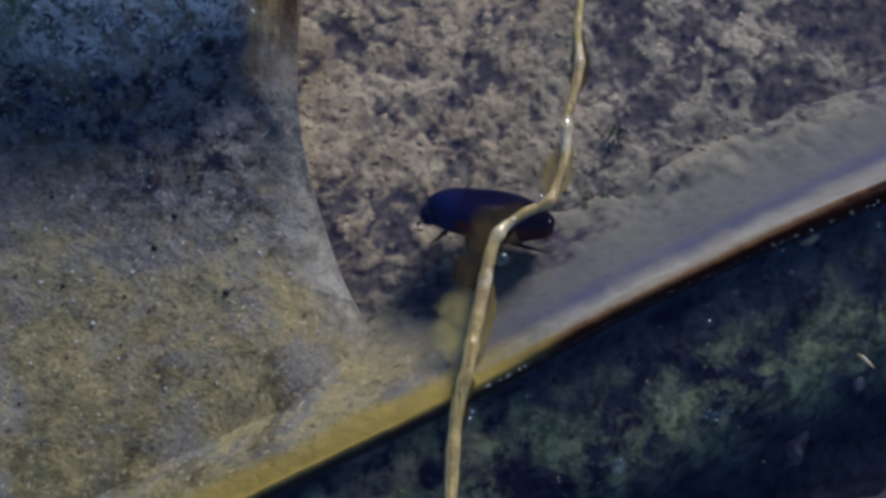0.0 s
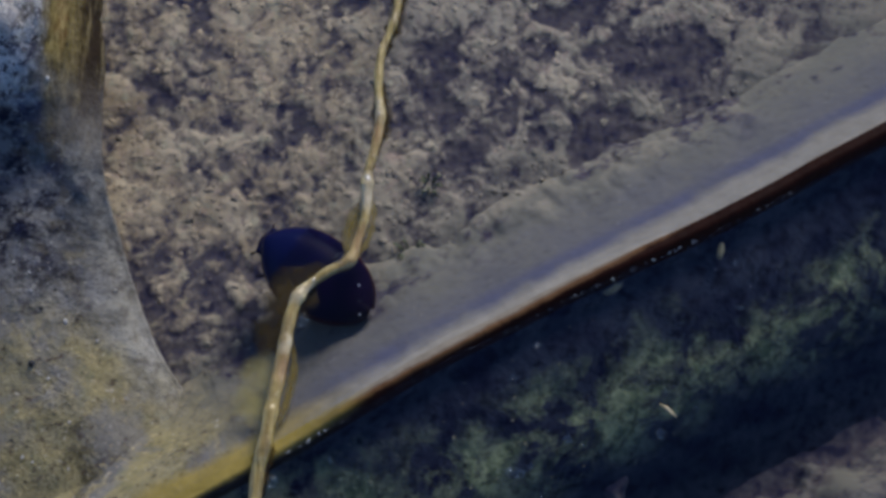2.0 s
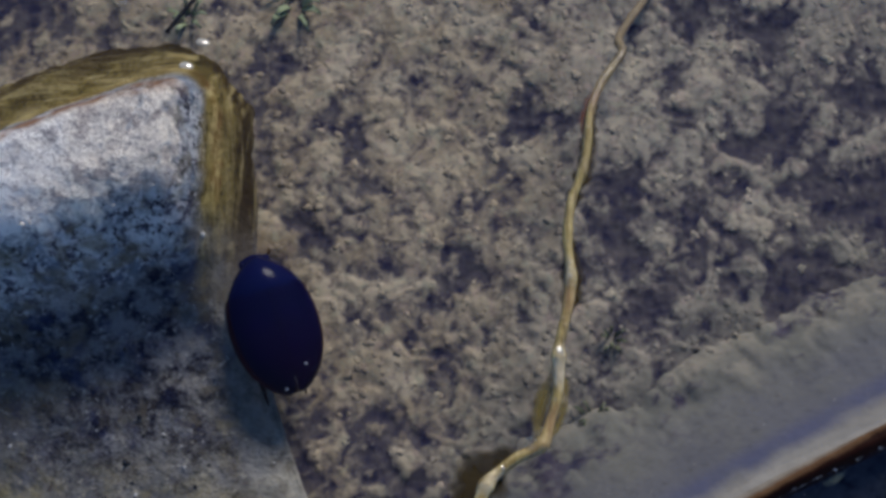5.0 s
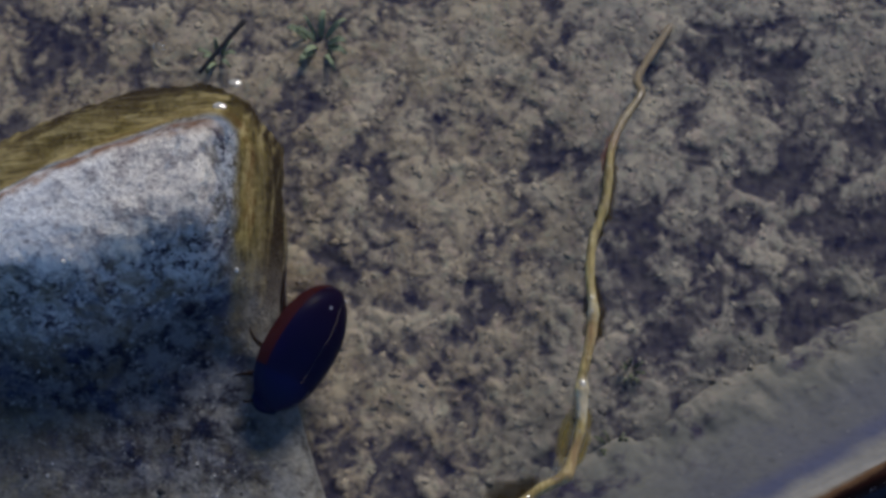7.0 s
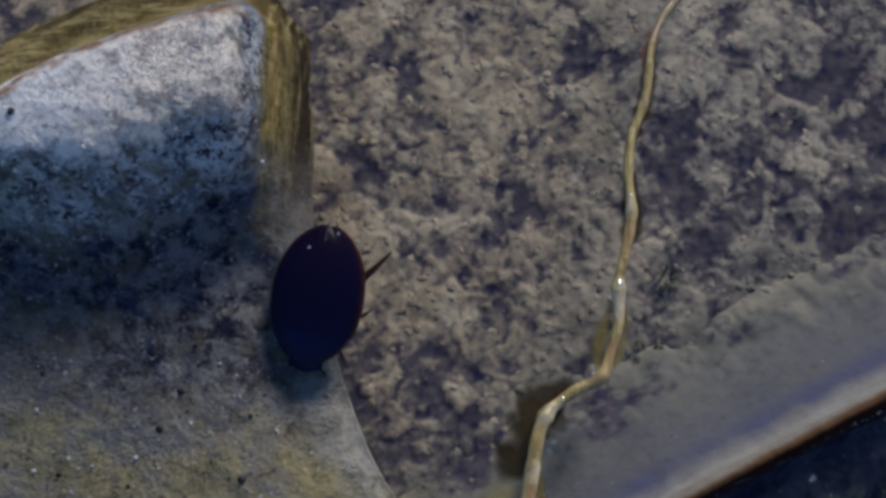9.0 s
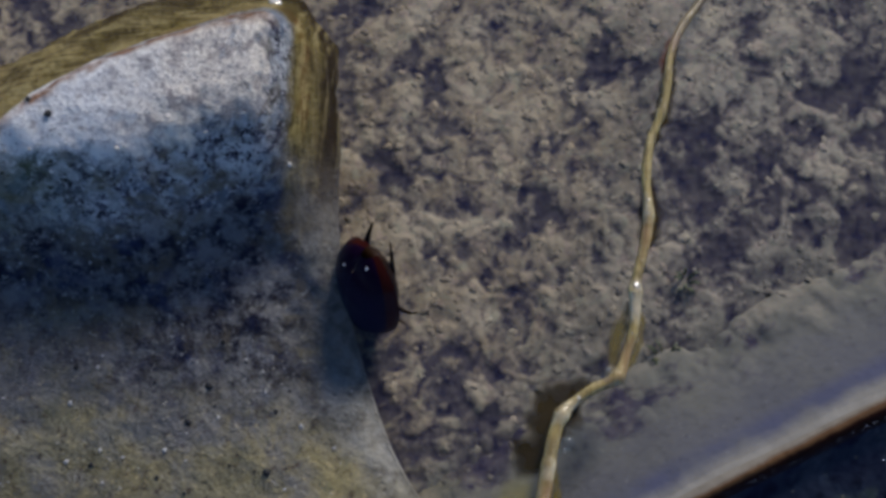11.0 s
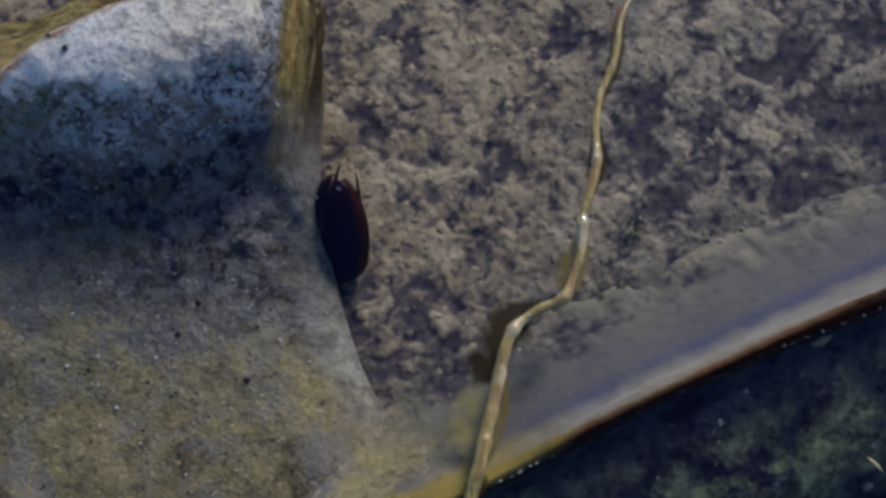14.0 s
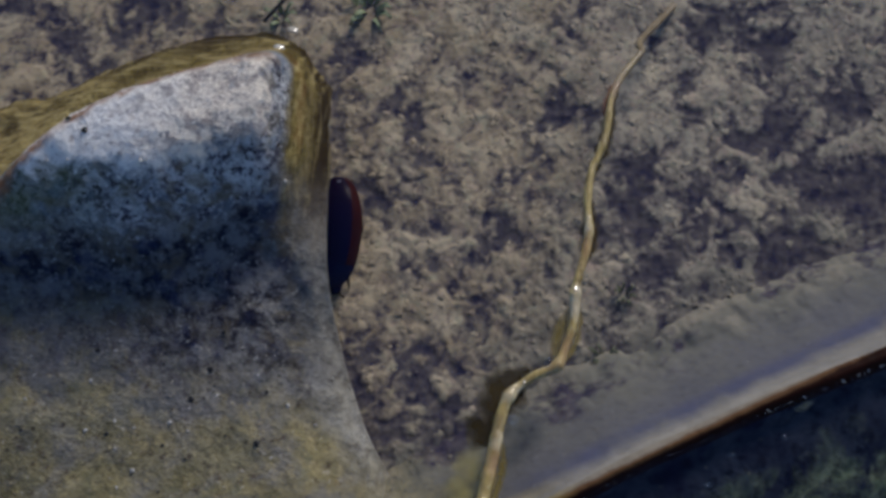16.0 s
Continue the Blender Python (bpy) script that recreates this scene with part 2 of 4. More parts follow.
def rock_material():
    m = Mat("rock", 0.85, 0.06)
    x, y, z = m.axis(0), m.axis(1), m.axis(2)
    ragged = m.math("MULTIPLY", m.math("SUBTRACT", m.noise(0.3, 6, 0.65), 0.5), 0.55)
    # speckled blue-grey stone; wet and shade painted dark from just over the waterline down
    base = m.mix(m.ramp(m.noise(0.34, 6, 0.66), (0.40, 0.0), (0.60, 1.0)), (0.17, 0.185, 0.215), (0.60, 0.61, 0.62))
    base = m.mix(m.ramp(m.noise(0.105, 6, 0.74), (0.43, 0.85), (0.505, 0.0)), base, (0.022, 0.024, 0.065))
    base = m.mix(m.ramp(m.noise(0.065, 4, 0.68), (0.41, 0.95), (0.45, 0.0)), base, (0.014, 0.014, 0.03))
    base = m.mix(m.ramp(m.noise(0.05, 4, 0.65), (0.53, 0.0), (0.61, 0.85)), base, (0.62, 0.60, 0.62))
    # blue patches put the skylight on the shaded face into its colour
    base = m.mix(m.ramp(m.noise(0.22, 5, 0.66, 0.3), (0.52, 0.0), (0.62, 0.6)), base, (0.22, 0.29, 0.38))
    base = m.mix(m.ramp(m.noise(0.19, 5, 0.66, 0.6), (0.50, 0.0), (0.62, 0.7)), base, (0.20, 0.175, 0.13))
    green = m.math("MULTIPLY", m.span(m.math("ADD", x, m.math("MULTIPLY", ragged, 2.2)), -3.0, -3.9), m.ramp(m.noise(0.4, 5, 0.65), (0.36, 0.2), (0.6, 0.85)))
    base = m.mix(green, base, m.mix(m.noise(0.12, 5, 0.65), (0.06, 0.08, 0.03), (0.20, 0.23, 0.11)))
    wet_shade = m.mix(m.ramp(m.noise(0.16, 6, 0.72), (0.43, 0.0), (0.58, 1.0)), (0.016, 0.016, 0.034), (0.23, 0.228, 0.235))
    wet_shade = m.mix(m.ramp(m.noise(0.30, 5, 0.66, 0.4), (0.50, 0.0), (0.62, 0.75)), wet_shade, (0.15, 0.13, 0.095))
    wet_shade = m.mix(m.ramp(m.noise(0.24, 5, 0.66), (0.52, 0.0), (0.62, 0.6)), wet_shade, (0.03, 0.04, 0.11))
    wet_shade = m.mix(m.ramp(m.noise(0.05, 3, 0.6), (0.60, 0.0), (0.68, 0.8)), wet_shade, (0.38, 0.38, 0.37))
    base = m.mix(m.span(m.math("ADD", z, m.math("MULTIPLY", ragged, 0.9)), 0.30, 0.04), base, wet_shade)
    # bleached dry cap: white to the west, warm and spotted at the tip
    dry = m.mix(m.span(m.math("ADD", x, m.math("MULTIPLY", ragged, 1.5)), -3.1, -2.5), (0.90, 0.885, 0.86), (0.88, 0.80, 0.69))
    spots = m.math("MULTIPLY", m.ramp(m.noise(0.16, 6, 0.70, 0.3), (0.41, 1.0), (0.49, 0.0)), m.span(m.math("ADD", x, ragged), -3.3, -2.7))
    dry = m.mix(m.math("MULTIPLY", spots, 0.62), dry, m.mix(m.noise(0.06, 4), (0.14, 0.11, 0.13), (0.36, 0.28, 0.26)))
    dry = m.mix(m.ramp(m.noise(0.06, 5, 0.7), (0.38, 0.6), (0.44, 0.0)), dry, (0.32, 0.28, 0.27))
    torn = m.math("ADD", z, m.math("MULTIPLY", m.math("SUBTRACT", m.noise(0.26, 8, 0.74, 0.5), 0.5), 0.85))
    torn = m.math("SUBTRACT", torn, m.math("MULTIPLY", m.span(x, -2.9, -2.3), 0.05))
    c = m.mix(m.span(torn, 0.48, 0.59), base, dry)
    silt = silt_colour(m)
    # silt starts lower in the east, so the painted shade reaches the shelf
    bare = m.math("MULTIPLY", m.span(x, -3.4, -2.7), 0.17)
    c = m.mix(m.math("MAXIMUM", m.span(m.math("ADD", m.math("ADD", z, bare), ragged), -0.16, -0.44), m.span(m.math("ADD", m.math("ADD", y, bare), m.math("MULTIPLY", ragged, 1.5)), 0.55, -0.10)), c, silt)
    # ochre algae round the waterline, rust-red at its dry edge, meniscus shadow painted brown below
    algae = m.mix(m.noise(0.22, 6, 0.65, 0.0, (2.2, 0.7, 1.0)), (0.12, 0.085, 0.016), (0.40, 0.31, 0.10))
    algae = m.mix(m.ramp(m.noise(0.10, 5, 0.7, 0.0, (2.0, 0.5, 1.0)), (0.40, 0.75), (0.52, 0.0)), algae, (0.055, 0.037, 0.010))
    algae = m.mix(m.ramp(m.noise(0.36, 6, 0.68), (0.42, 0.0), (0.60, 0.8)), algae, m.mix(m.noise(0.09, 5, 0.65), (0.16, 0.10, 0.035), (0.40, 0.32, 0.14)))
    level = m.math("ADD", z, m.math("ADD", m.math("MULTIPLY", ragged, 0.35), m.math("MULTIPLY", m.math("SUBTRACT", m.noise(0.13, 6, 0.7), 0.5), 0.35)))
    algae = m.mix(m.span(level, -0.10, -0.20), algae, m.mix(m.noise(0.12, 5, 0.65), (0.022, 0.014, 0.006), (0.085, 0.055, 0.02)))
    rust = m.math("MULTIPLY", m.math("MULTIPLY", m.span(level, 0.04, 0.10), m.span(level, 0.24, 0.16)), m.ramp(m.noise(0.3, 5, 0.65), (0.44, 0.0), (0.62, 0.5)))
    algae = m.mix(rust, algae, (0.20, 0.075, 0.028))
    wet = m.math("MULTIPLY", m.span(m.math("ADD", z, m.math("MULTIPLY", ragged, 0.5)), 0.42, 0.24), m.math("MAXIMUM", m.span(m.math("ADD", y, m.math("MULTIPLY", ragged, 2.4)), 1.0, 1.75), m.span(x, -3.0, -3.3)))
    edge = m.math("ADD", x, m.math("MULTIPLY", ragged, 0.2))
    side = m.math("MULTIPLY", m.span(edge, -1.95, -1.89), m.span(edge, -1.57, -1.64))
    # the far edge bends away to the west
    u = m.math("MAXIMUM", m.math("SUBTRACT", -2.0, x), 0.0)
    beyond = m.math("ADD", m.math("SUBTRACT", y, 2.92), m.math("ADD", m.math("MULTIPLY", u, 0.05), m.math("MULTIPLY", m.math("MULTIPLY", u, u), 0.25)))
    side = m.math("MAXIMUM", side, m.span(m.math("ADD", beyond, m.math("MULTIPLY", ragged, 0.25)), -0.42, -0.28))
    algae = m.mix(m.math("MULTIPLY", m.span(m.math("ADD", x, ragged), -3.3, -3.8), m.ramp(m.noise(0.3, 5, 0.65), (0.40, 0.2), (0.58, 0.9))), algae, m.mix(m.noise(0.1, 5), (0.30, 0.20, 0.06), (0.56, 0.46, 0.20)))
    # strands combed along the edge, tan on the stone, the shadow outside painted nearly black
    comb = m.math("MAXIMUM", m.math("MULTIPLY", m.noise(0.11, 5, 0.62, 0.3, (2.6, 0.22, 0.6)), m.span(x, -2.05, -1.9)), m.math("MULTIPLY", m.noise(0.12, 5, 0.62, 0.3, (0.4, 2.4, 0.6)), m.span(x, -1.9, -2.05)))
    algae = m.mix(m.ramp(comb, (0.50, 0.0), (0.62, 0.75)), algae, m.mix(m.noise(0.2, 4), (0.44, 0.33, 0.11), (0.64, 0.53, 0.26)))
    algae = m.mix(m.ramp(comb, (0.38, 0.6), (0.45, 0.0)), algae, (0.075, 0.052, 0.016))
    edge_shade = m.math("MAXIMUM", m.math("MULTIPLY", m.span(edge, -1.74, -1.67), m.span(y, 1.9, 2.5)), m.math("MULTIPLY", m.span(m.math("ADD", beyond, m.math("MULTIPLY", ragged, 0.3)), 0.06, 0.18), m.span(x, -3.4, -2.7)))
    algae = m.mix(m.math("MULTIPLY", edge_shade, m.ramp(m.noise(0.2, 6, 0.7), (0.36, 0.35), (0.56, 0.95))), algae, m.mix(m.noise(0.1, 4), (0.022, 0.015, 0.007), (0.10, 0.07, 0.03)))
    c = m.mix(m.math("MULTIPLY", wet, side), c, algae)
    # a rusty tide line where the dry cap meets the algae
    tide = m.math("ADD", beyond, m.math("MULTIPLY", m.math("SUBTRACT", m.noise(0.16, 6, 0.7), 0.5), 0.22))
    tide = m.math("MULTIPLY", m.math("MULTIPLY", m.span(tide, -0.50, -0.42), m.span(tide, -0.30, -0.38)), m.ramp(m.noise(0.25, 5, 0.65), (0.36, 0.2), (0.54, 0.95)))
    c = m.mix(m.math("MULTIPLY", tide, m.span(x, -1.95, -2.1)), c, m.mix(m.noise(0.08, 4), (0.16, 0.06, 0.03), (0.38, 0.20, 0.10)))
    # pale silt on the drowned rim, sunlight painted in; dull and brownish near the tip
    rim = m.math("ADD", m.math("MULTIPLY", m.math("MULTIPLY", y, y), 0.095), m.math("SUBTRACT", m.math("MULTIPLY", y, -0.36), 1.25))
    inward = m.math("ADD", m.math("SUBTRACT", rim, x), m.math("MULTIPLY", m.math("SUBTRACT", m.noise(0.4, 6, 0.68), 0.5), 0.6))
    pale = m.math("MULTIPLY", m.math("MULTIPLY", m.span(inward, 0.40, 0.12), m.span(y, 1.95, 1.45)), m.span(y, -1.0, -0.4))
    lime = m.mix(m.ramp(m.noise(0.11, 6, 0.7), (0.36, 0.0), (0.58, 1.0)), (0.16, 0.145, 0.125), (0.40, 0.38, 0.33))
    lime = m.mix(m.span(m.math("ADD", y, ragged), 1.1, 1.6), lime, m.mix(m.noise(0.10, 5, 0.65), (0.085, 0.072, 0.06), (0.25, 0.205, 0.155)))
    c = m.mix(m.math("MULTIPLY", pale, 0.8), c, lime)
    m.colour(c)
    smoother = m.math("SUBTRACT", 1.0, m.math("MULTIPLY", m.span(y, 0.5, -0.2), 0.6))
    m.bump(m.math("MULTIPLY", m.noise(0.14, 7, 0.72), smoother), 0.09, 0.8)
    m.bump(m.noise(0.035, 4, 0.65), 0.022, 0.8)
    return m.m


def ridge_material():
    m = Mat("slate", 0.85, 0.05)
    silt = m.mix(m.noise(0.7, 5, 0.6), (0.080, 0.079, 0.088), (0.135, 0.131, 0.133))
    silt = m.mix(m.ramp(m.noise(0.06, 4, 0.65), (0.3, 0.5), (0.45, 0.0)), silt, (0.05, 0.048, 0.05))
    silt = m.mix(m.ramp(m.noise(0.04, 3, 0.6), (0.66, 0.0), (0.74, 0.6)), silt, (0.36, 0.34, 0.31))
    ochre = m.mix(m.noise(0.2, 6, 0.65), (0.15, 0.11, 0.02), (0.38, 0.29, 0.08))
    west = m.span(m.math("ADD", m.axis(0), m.math("SUBTRACT", m.noise(0.6, 4), 0.5)), 0.45, -0.45)
    silt = m.mix(m.span(m.math("ADD", m.axis(0), m.math("MULTIPLY", m.noise(0.5, 5), 0.8)), 0.45, -0.40), silt, silt_colour(m))
    # pale lime line along the crest
    side = across_ledge(m)
    off = m.math("ADD", side, m.math("MULTIPLY", m.math("SUBTRACT", m.noise(0.5, 4), 0.5), 0.12))
    drift = m.math("ADD", side, m.math("MULTIPLY", m.math("SUBTRACT", m.noise(0.30, 7, 0.68), 0.5), 0.9))
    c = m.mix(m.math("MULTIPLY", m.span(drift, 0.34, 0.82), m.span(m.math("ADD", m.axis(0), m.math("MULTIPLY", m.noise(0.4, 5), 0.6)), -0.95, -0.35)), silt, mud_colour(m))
    lime = m.mix(m.noise(0.15, 5), (0.15, 0.135, 0.11), (0.28, 0.26, 0.22))
    lime = m.mix(west, lime, ochre)
    # the sky's reflection beside the crest, put into the stone as a bluish stripe
    sky_stripe = m.math("MULTIPLY", m.math("MULTIPLY", m.span(off, 0.34, 0.26), m.math("SUBTRACT", 1.0, west)), m.span(m.noise(0.5, 4), 0.30, 0.55))
    c = m.mix(m.math("MULTIPLY", sky_stripe, 0.85), c, m.mix(m.noise(0.1, 4), (0.06, 0.062, 0.105), (0.09, 0.092, 0.14)))
    c = m.mix(m.math("MULTIPLY", m.span(off, 0.22, 0.13), 0.9), c, lime)
    m.colour(c)
    rough = m.math("MULTIPLY", m.span(m.math("ADD", m.axis(0), m.math("MULTIPLY", m.noise(0.5, 5), 0.8)), 0.45, -0.40), 0.4)
    m.bump(m.math("MULTIPLY", m.noise(0.14, 7, 0.72), rough), 0.09, 0.8)
    m.bump(m.noise(0.08, 5, 0.6), 0.02, 0.6)
    return m.m


def algae_material():
    m = Mat("algae", 0.9, 0.04)
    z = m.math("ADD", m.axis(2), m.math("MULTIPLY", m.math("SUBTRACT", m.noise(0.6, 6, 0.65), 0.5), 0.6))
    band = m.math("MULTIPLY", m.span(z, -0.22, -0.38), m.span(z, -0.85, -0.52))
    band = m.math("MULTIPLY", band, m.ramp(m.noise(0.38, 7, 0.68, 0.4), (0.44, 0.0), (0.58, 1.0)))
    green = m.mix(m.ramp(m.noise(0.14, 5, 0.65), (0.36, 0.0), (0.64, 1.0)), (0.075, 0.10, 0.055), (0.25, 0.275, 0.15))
    # near-black tone whose blue puts the water's sky sheen into the colour
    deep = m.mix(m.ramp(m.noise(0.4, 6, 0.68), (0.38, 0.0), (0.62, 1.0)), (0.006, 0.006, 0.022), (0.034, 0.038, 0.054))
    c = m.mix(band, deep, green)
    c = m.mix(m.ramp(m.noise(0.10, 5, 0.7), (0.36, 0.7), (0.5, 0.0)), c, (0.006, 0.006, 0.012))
    # a yellow-green and blue-grey tangle where the stalk lies over the face
    tangle = m.near((-0.45, -1.55), 0.75)
    c = m.mix(m.math("MULTIPLY", tangle, m.ramp(m.noise(0.2, 6, 0.68), (0.44, 0.0), (0.6, 0.8))), c, m.mix(m.noise(0.16, 5), (0.10, 0.12, 0.14), (0.26, 0.24, 0.07)))
    c = m.mix(m.math("MULTIPLY", m.ramp(m.noise(0.05, 4, 0.7), (0.60, 0.0), (0.70, 0.9)), band), c, (0.27, 0.27, 0.18))
    m.colour(c)
    m.bump(m.noise(0.12, 6, 0.7), 0.06, 0.8)
    return m.m


def water_material():
    m = bpy.data.materials.new("water")
    m.use_nodes = True
    nt = m.node_tree
    nt.nodes.clear()
    out = nt.nodes.new("ShaderNodeOutputMaterial")
    clear = nt.nodes.new("ShaderNodeBsdfTransparent")
    clear.inputs[0].default_value = (0.95, 0.96, 0.97, 1)
    gloss = nt.nodes.new("ShaderNodeBsdfGlossy")
    gloss.inputs["Roughness"].default_value = 0.03
    # gloss by Schlick's rule, the same from above and below
    facing = nt.nodes.new("ShaderNodeLayerWeight")
    facing.inputs[0].default_value = 0.5
    power = nt.nodes.new("ShaderNodeMath")
    power.operation, power.inputs[1].default_value = "POWER", 5.0
    nt.links.new(facing.outputs["Facing"], power.inputs[0])
    fres = nt.nodes.new("ShaderNodeMath")
    fres.operation, fres.inputs[1].default_value, fres.inputs[2].default_value = "MULTIPLY_ADD", 0.98, 0.021
    nt.links.new(power.outputs[0], fres.inputs[0])
    mix = nt.nodes.new("ShaderNodeMixShader")
    nt.links.new(fres.outputs[0], mix.inputs[0])
    nt.links.new(clear.outputs[0], mix.inputs[1])
    nt.links.new(gloss.outputs[0], mix.inputs[2])
    nt.links.new(mix.outputs[0], out.inputs[0])
    return m


def plain_material(name, dark, light, size=0.1, rough=0.5, spec=0.5, bump=0.0, coat=0.0):
    m = Mat(name, rough, spec)
    m.colour(m.mix(m.noise(size, 4, 0.6), dark, light))
    if bump:
        m.bump(m.noise(size * 0.5, 4), bump, 0.6)
    m.bsdf.inputs["Coat Weight"].default_value = coat
    m.bsdf.inputs["Coat Roughness"].default_value = 0.06
    return m.m


MUD, ROCK, SLATE, ALGAE, WATER = mud_material(), rock_material(), ridge_material(), algae_material(), water_material()
def crest_material():
    m = Mat("crest", 0.6, 0.03)
    off = m.math("ADD", across_ledge(m), m.math("MULTIPLY", m.math("SUBTRACT", m.noise(0.18, 5, 0.65), 0.5), 0.05))
    brown = m.mix(m.noise(0.2, 4), (0.006, 0.003, 0.003), (0.020, 0.006, 0.004))
    rust = m.mix(m.noise(0.15, 5), (0.05, 0.022, 0.010), (0.13, 0.075, 0.035))
    lime = m.mix(m.noise(0.12, 5), (0.11, 0.092, 0.07), (0.25, 0.22, 0.175))
    east = m.mix(m.span(off, -0.012, 0.022), brown, rust)
    east = m.mix(m.span(off, 0.028, 0.056), east, lime)
    ochre = m.mix(m.noise(0.2, 6, 0.65), (0.15, 0.11, 0.02), (0.38, 0.29, 0.08))
    west = m.mix(m.span(off, -0.06, -0.01), m.mix(m.noise(0.2, 4), (0.006, 0.005, 0.008), (0.03, 0.02, 0.01)), ochre)
    m.colour(m.mix(m.span(m.math("ADD", m.axis(0), m.math("MULTIPLY", m.math("SUBTRACT", m.noise(0.4, 4), 0.5), 0.5)), 0.05, 0.55), west, east))
    m.bump(m.noise(0.06, 4), 0.012, 0.7)
    return m.m


CREST = crest_material()


def straw_material():
    m = Mat("straw", 0.3, 0.5)
    fibre = m.noise(0.09, 4, 0.6, 0.0, (3.0, 0.35, 1.0))
    c = m.mix(m.ramp(fibre, (0.36, 0.0), (0.62, 1.0)), (0.17, 0.112, 0.02), (0.42, 0.315, 0.10))
    c = m.mix(m.ramp(m.noise(0.05, 3, 0.6), (0.58, 0.0), (0.70, 0.4)), c, (0.58, 0.47, 0.26))
    c = m.mix(m.ramp(m.noise(0.22, 4, 0.6), (0.40, 0.55), (0.52, 0.0)), c, (0.15, 0.10, 0.03))
    for place in ((0.40, 0.36), (0.50, 1.2), (-0.03, -0.55), (0.80, 2.65)):
        c = m.mix(m.math("MULTIPLY", m.near(place, 0.22), 0.45), c, (0.32, 0.15, 0.07))
    for place, r in (((0.48, 0.78), 0.16), ((0.555, 1.42), 0.13), ((0.0, 0.0), 0.14), ((-0.08, -0.35), 0.12)):
        c = m.mix(m.math("MULTIPLY", m.near(place, r), 0.6), c, (0.62, 0.53, 0.36))
    c = m.mix(m.math("MULTIPLY", m.span(m.axis(1), 2.5, 3.2), 0.9), c, m.mix(m.noise(0.1, 5), (0.10, 0.075, 0.045), (0.24, 0.185, 0.12)))
    m.colour(c)
    m.bump(m.noise(0.05, 4, 0.6), 0.014, 0.8)
    # wet and shiny only where it lies at the surface
    m.link(m.math("MULTIPLY", m.span(m.axis(2), -0.06, -0.015), 0.8), m.bsdf.inputs["Coat Weight"])
    m.bsdf.inputs["Coat Roughness"].default_value = 0.07
    return m.m


STRAW = straw_material()
# the navy puts the sky's reflection into the shell's colour
SHELL = plain_material("shell", (0.0015, 0.0022, 0.018), (0.004, 0.0045, 0.045), 0.2, 0.18, 0.05, 0.0, 0.0)
SHELL_RED = plain_material("shell_margin", (0.013, 0.002, 0.002), (0.040, 0.008, 0.006), 0.2, 0.32, 0.012, 0.0, 0.0)
def wing_material():
    m = Mat("wing_case", 0.34, 0.012)
    rear = m.span(m.math("ADD", m.axis(1), m.math("MULTIPLY", m.math("SUBTRACT", m.noise(0.2, 4), 0.5), 0.3)), 0.05, -0.5)
    # reflected sky is painted in as navy, purplish towards the rear
    m.colour(m.mix(rear, m.mix(m.noise(0.15, 4), (0.0016, 0.0013, 0.011), (0.0035, 0.002, 0.026)), m.mix(m.noise(0.1, 4), (0.003, 0.0008, 0.006), (0.008, 0.0018, 0.012))))
    # glossier at the tip, where the tail meets the air
    tip = m.span(m.axis(1), -0.30, -0.50)
    m.link(m.math("ADD", m.math("MULTIPLY", tip, 0.03), 0.012), m.bsdf.inputs["Specular IOR Level"])
    m.link(m.math("SUBTRACT", 0.34, m.math("MULTIPLY", tip, 0.06)), m.bsdf.inputs["Roughness"])
    return m.m


WING = wing_material()
LEG = plain_material("leg", (0.008, 0.004, 0.002), (0.03, 0.014, 0.007), 0.08, 0.4, 0.05)


# ---- helpers ----
def lattice(seed):
    return np.random.default_rng(seed).random((256, 256))


def vnoise(x, y, seed):
    """Smooth value noise, -1 to 1, cell size 1."""
    g = lattice(seed)
    xi, yi = np.floor(x).astype(int), np.floor(y).astype(int)
    u, v = x - xi, y - yi
    u, v = u * u * u * (u * (6 * u - 15) + 10), v * v * v * (v * (6 * v - 15) + 10)
    a, b, c, d = g[xi % 256, yi % 256], g[(xi + 1) % 256, yi % 256], g[xi % 256, (yi + 1) % 256], g[(xi + 1) % 256, (yi + 1) % 256]
    return 2 * ((a * (1 - u) + b * u) * (1 - v) + (c * (1 - u) + d * u) * v) - 1


def fbm(x, y, size, octaves, seed, gain=0.5):
    total, amp = 0.0, 1.0
    for k in range(octaves):
        total = total + amp * vnoise(x / size * 2**k + 17.3 * k, y / size * 2**k - 9.1 * k, seed + k)
        amp *= gain
    return total


def billow(x, y, size, octaves, seed, gain=0.5):
    total, amp = 0.0, 1.0
    for k in range(octaves):
        total = total + amp * (1 - 2 * np.abs(vnoise(x / size * 2**k + 5.7 * k, y / size * 2**k + 3.3 * k, seed + k)))
        amp *= gain
    return -total


def domes(x, y, size, seed):
    """Rounded lumps of uneven height, 0 to 1, packed about a size apart."""
    rng = np.random.default_rng(seed)
    px, py, amp = rng.random((128, 128)), rng.random((128, 128)), 0.35 + 0.65 * rng.random((128, 128))
    u, v = x / size, y / size
    iu, iv = np.floor(u).astype(int), np.floor(v).astype(int)
    best = np.zeros(np.shape(x))
    for du in (-1, 0, 1):
        for dv in (-1, 0, 1):
            a, b = (iu + du) % 128, (iv + dv) % 128
            d2 = (u - iu - du - px[a, b]) ** 2 + (v - iv - dv - py[a, b]) ** 2
            best = np.maximum(best, amp[a, b] * np.clip(1 - d2 / 0.8, 0, 1))
    return best


def smooth(a, b, v):
    t = np.clip((v - a) / (b - a), 0, 1)
    return t * t * (3 - 2 * t)


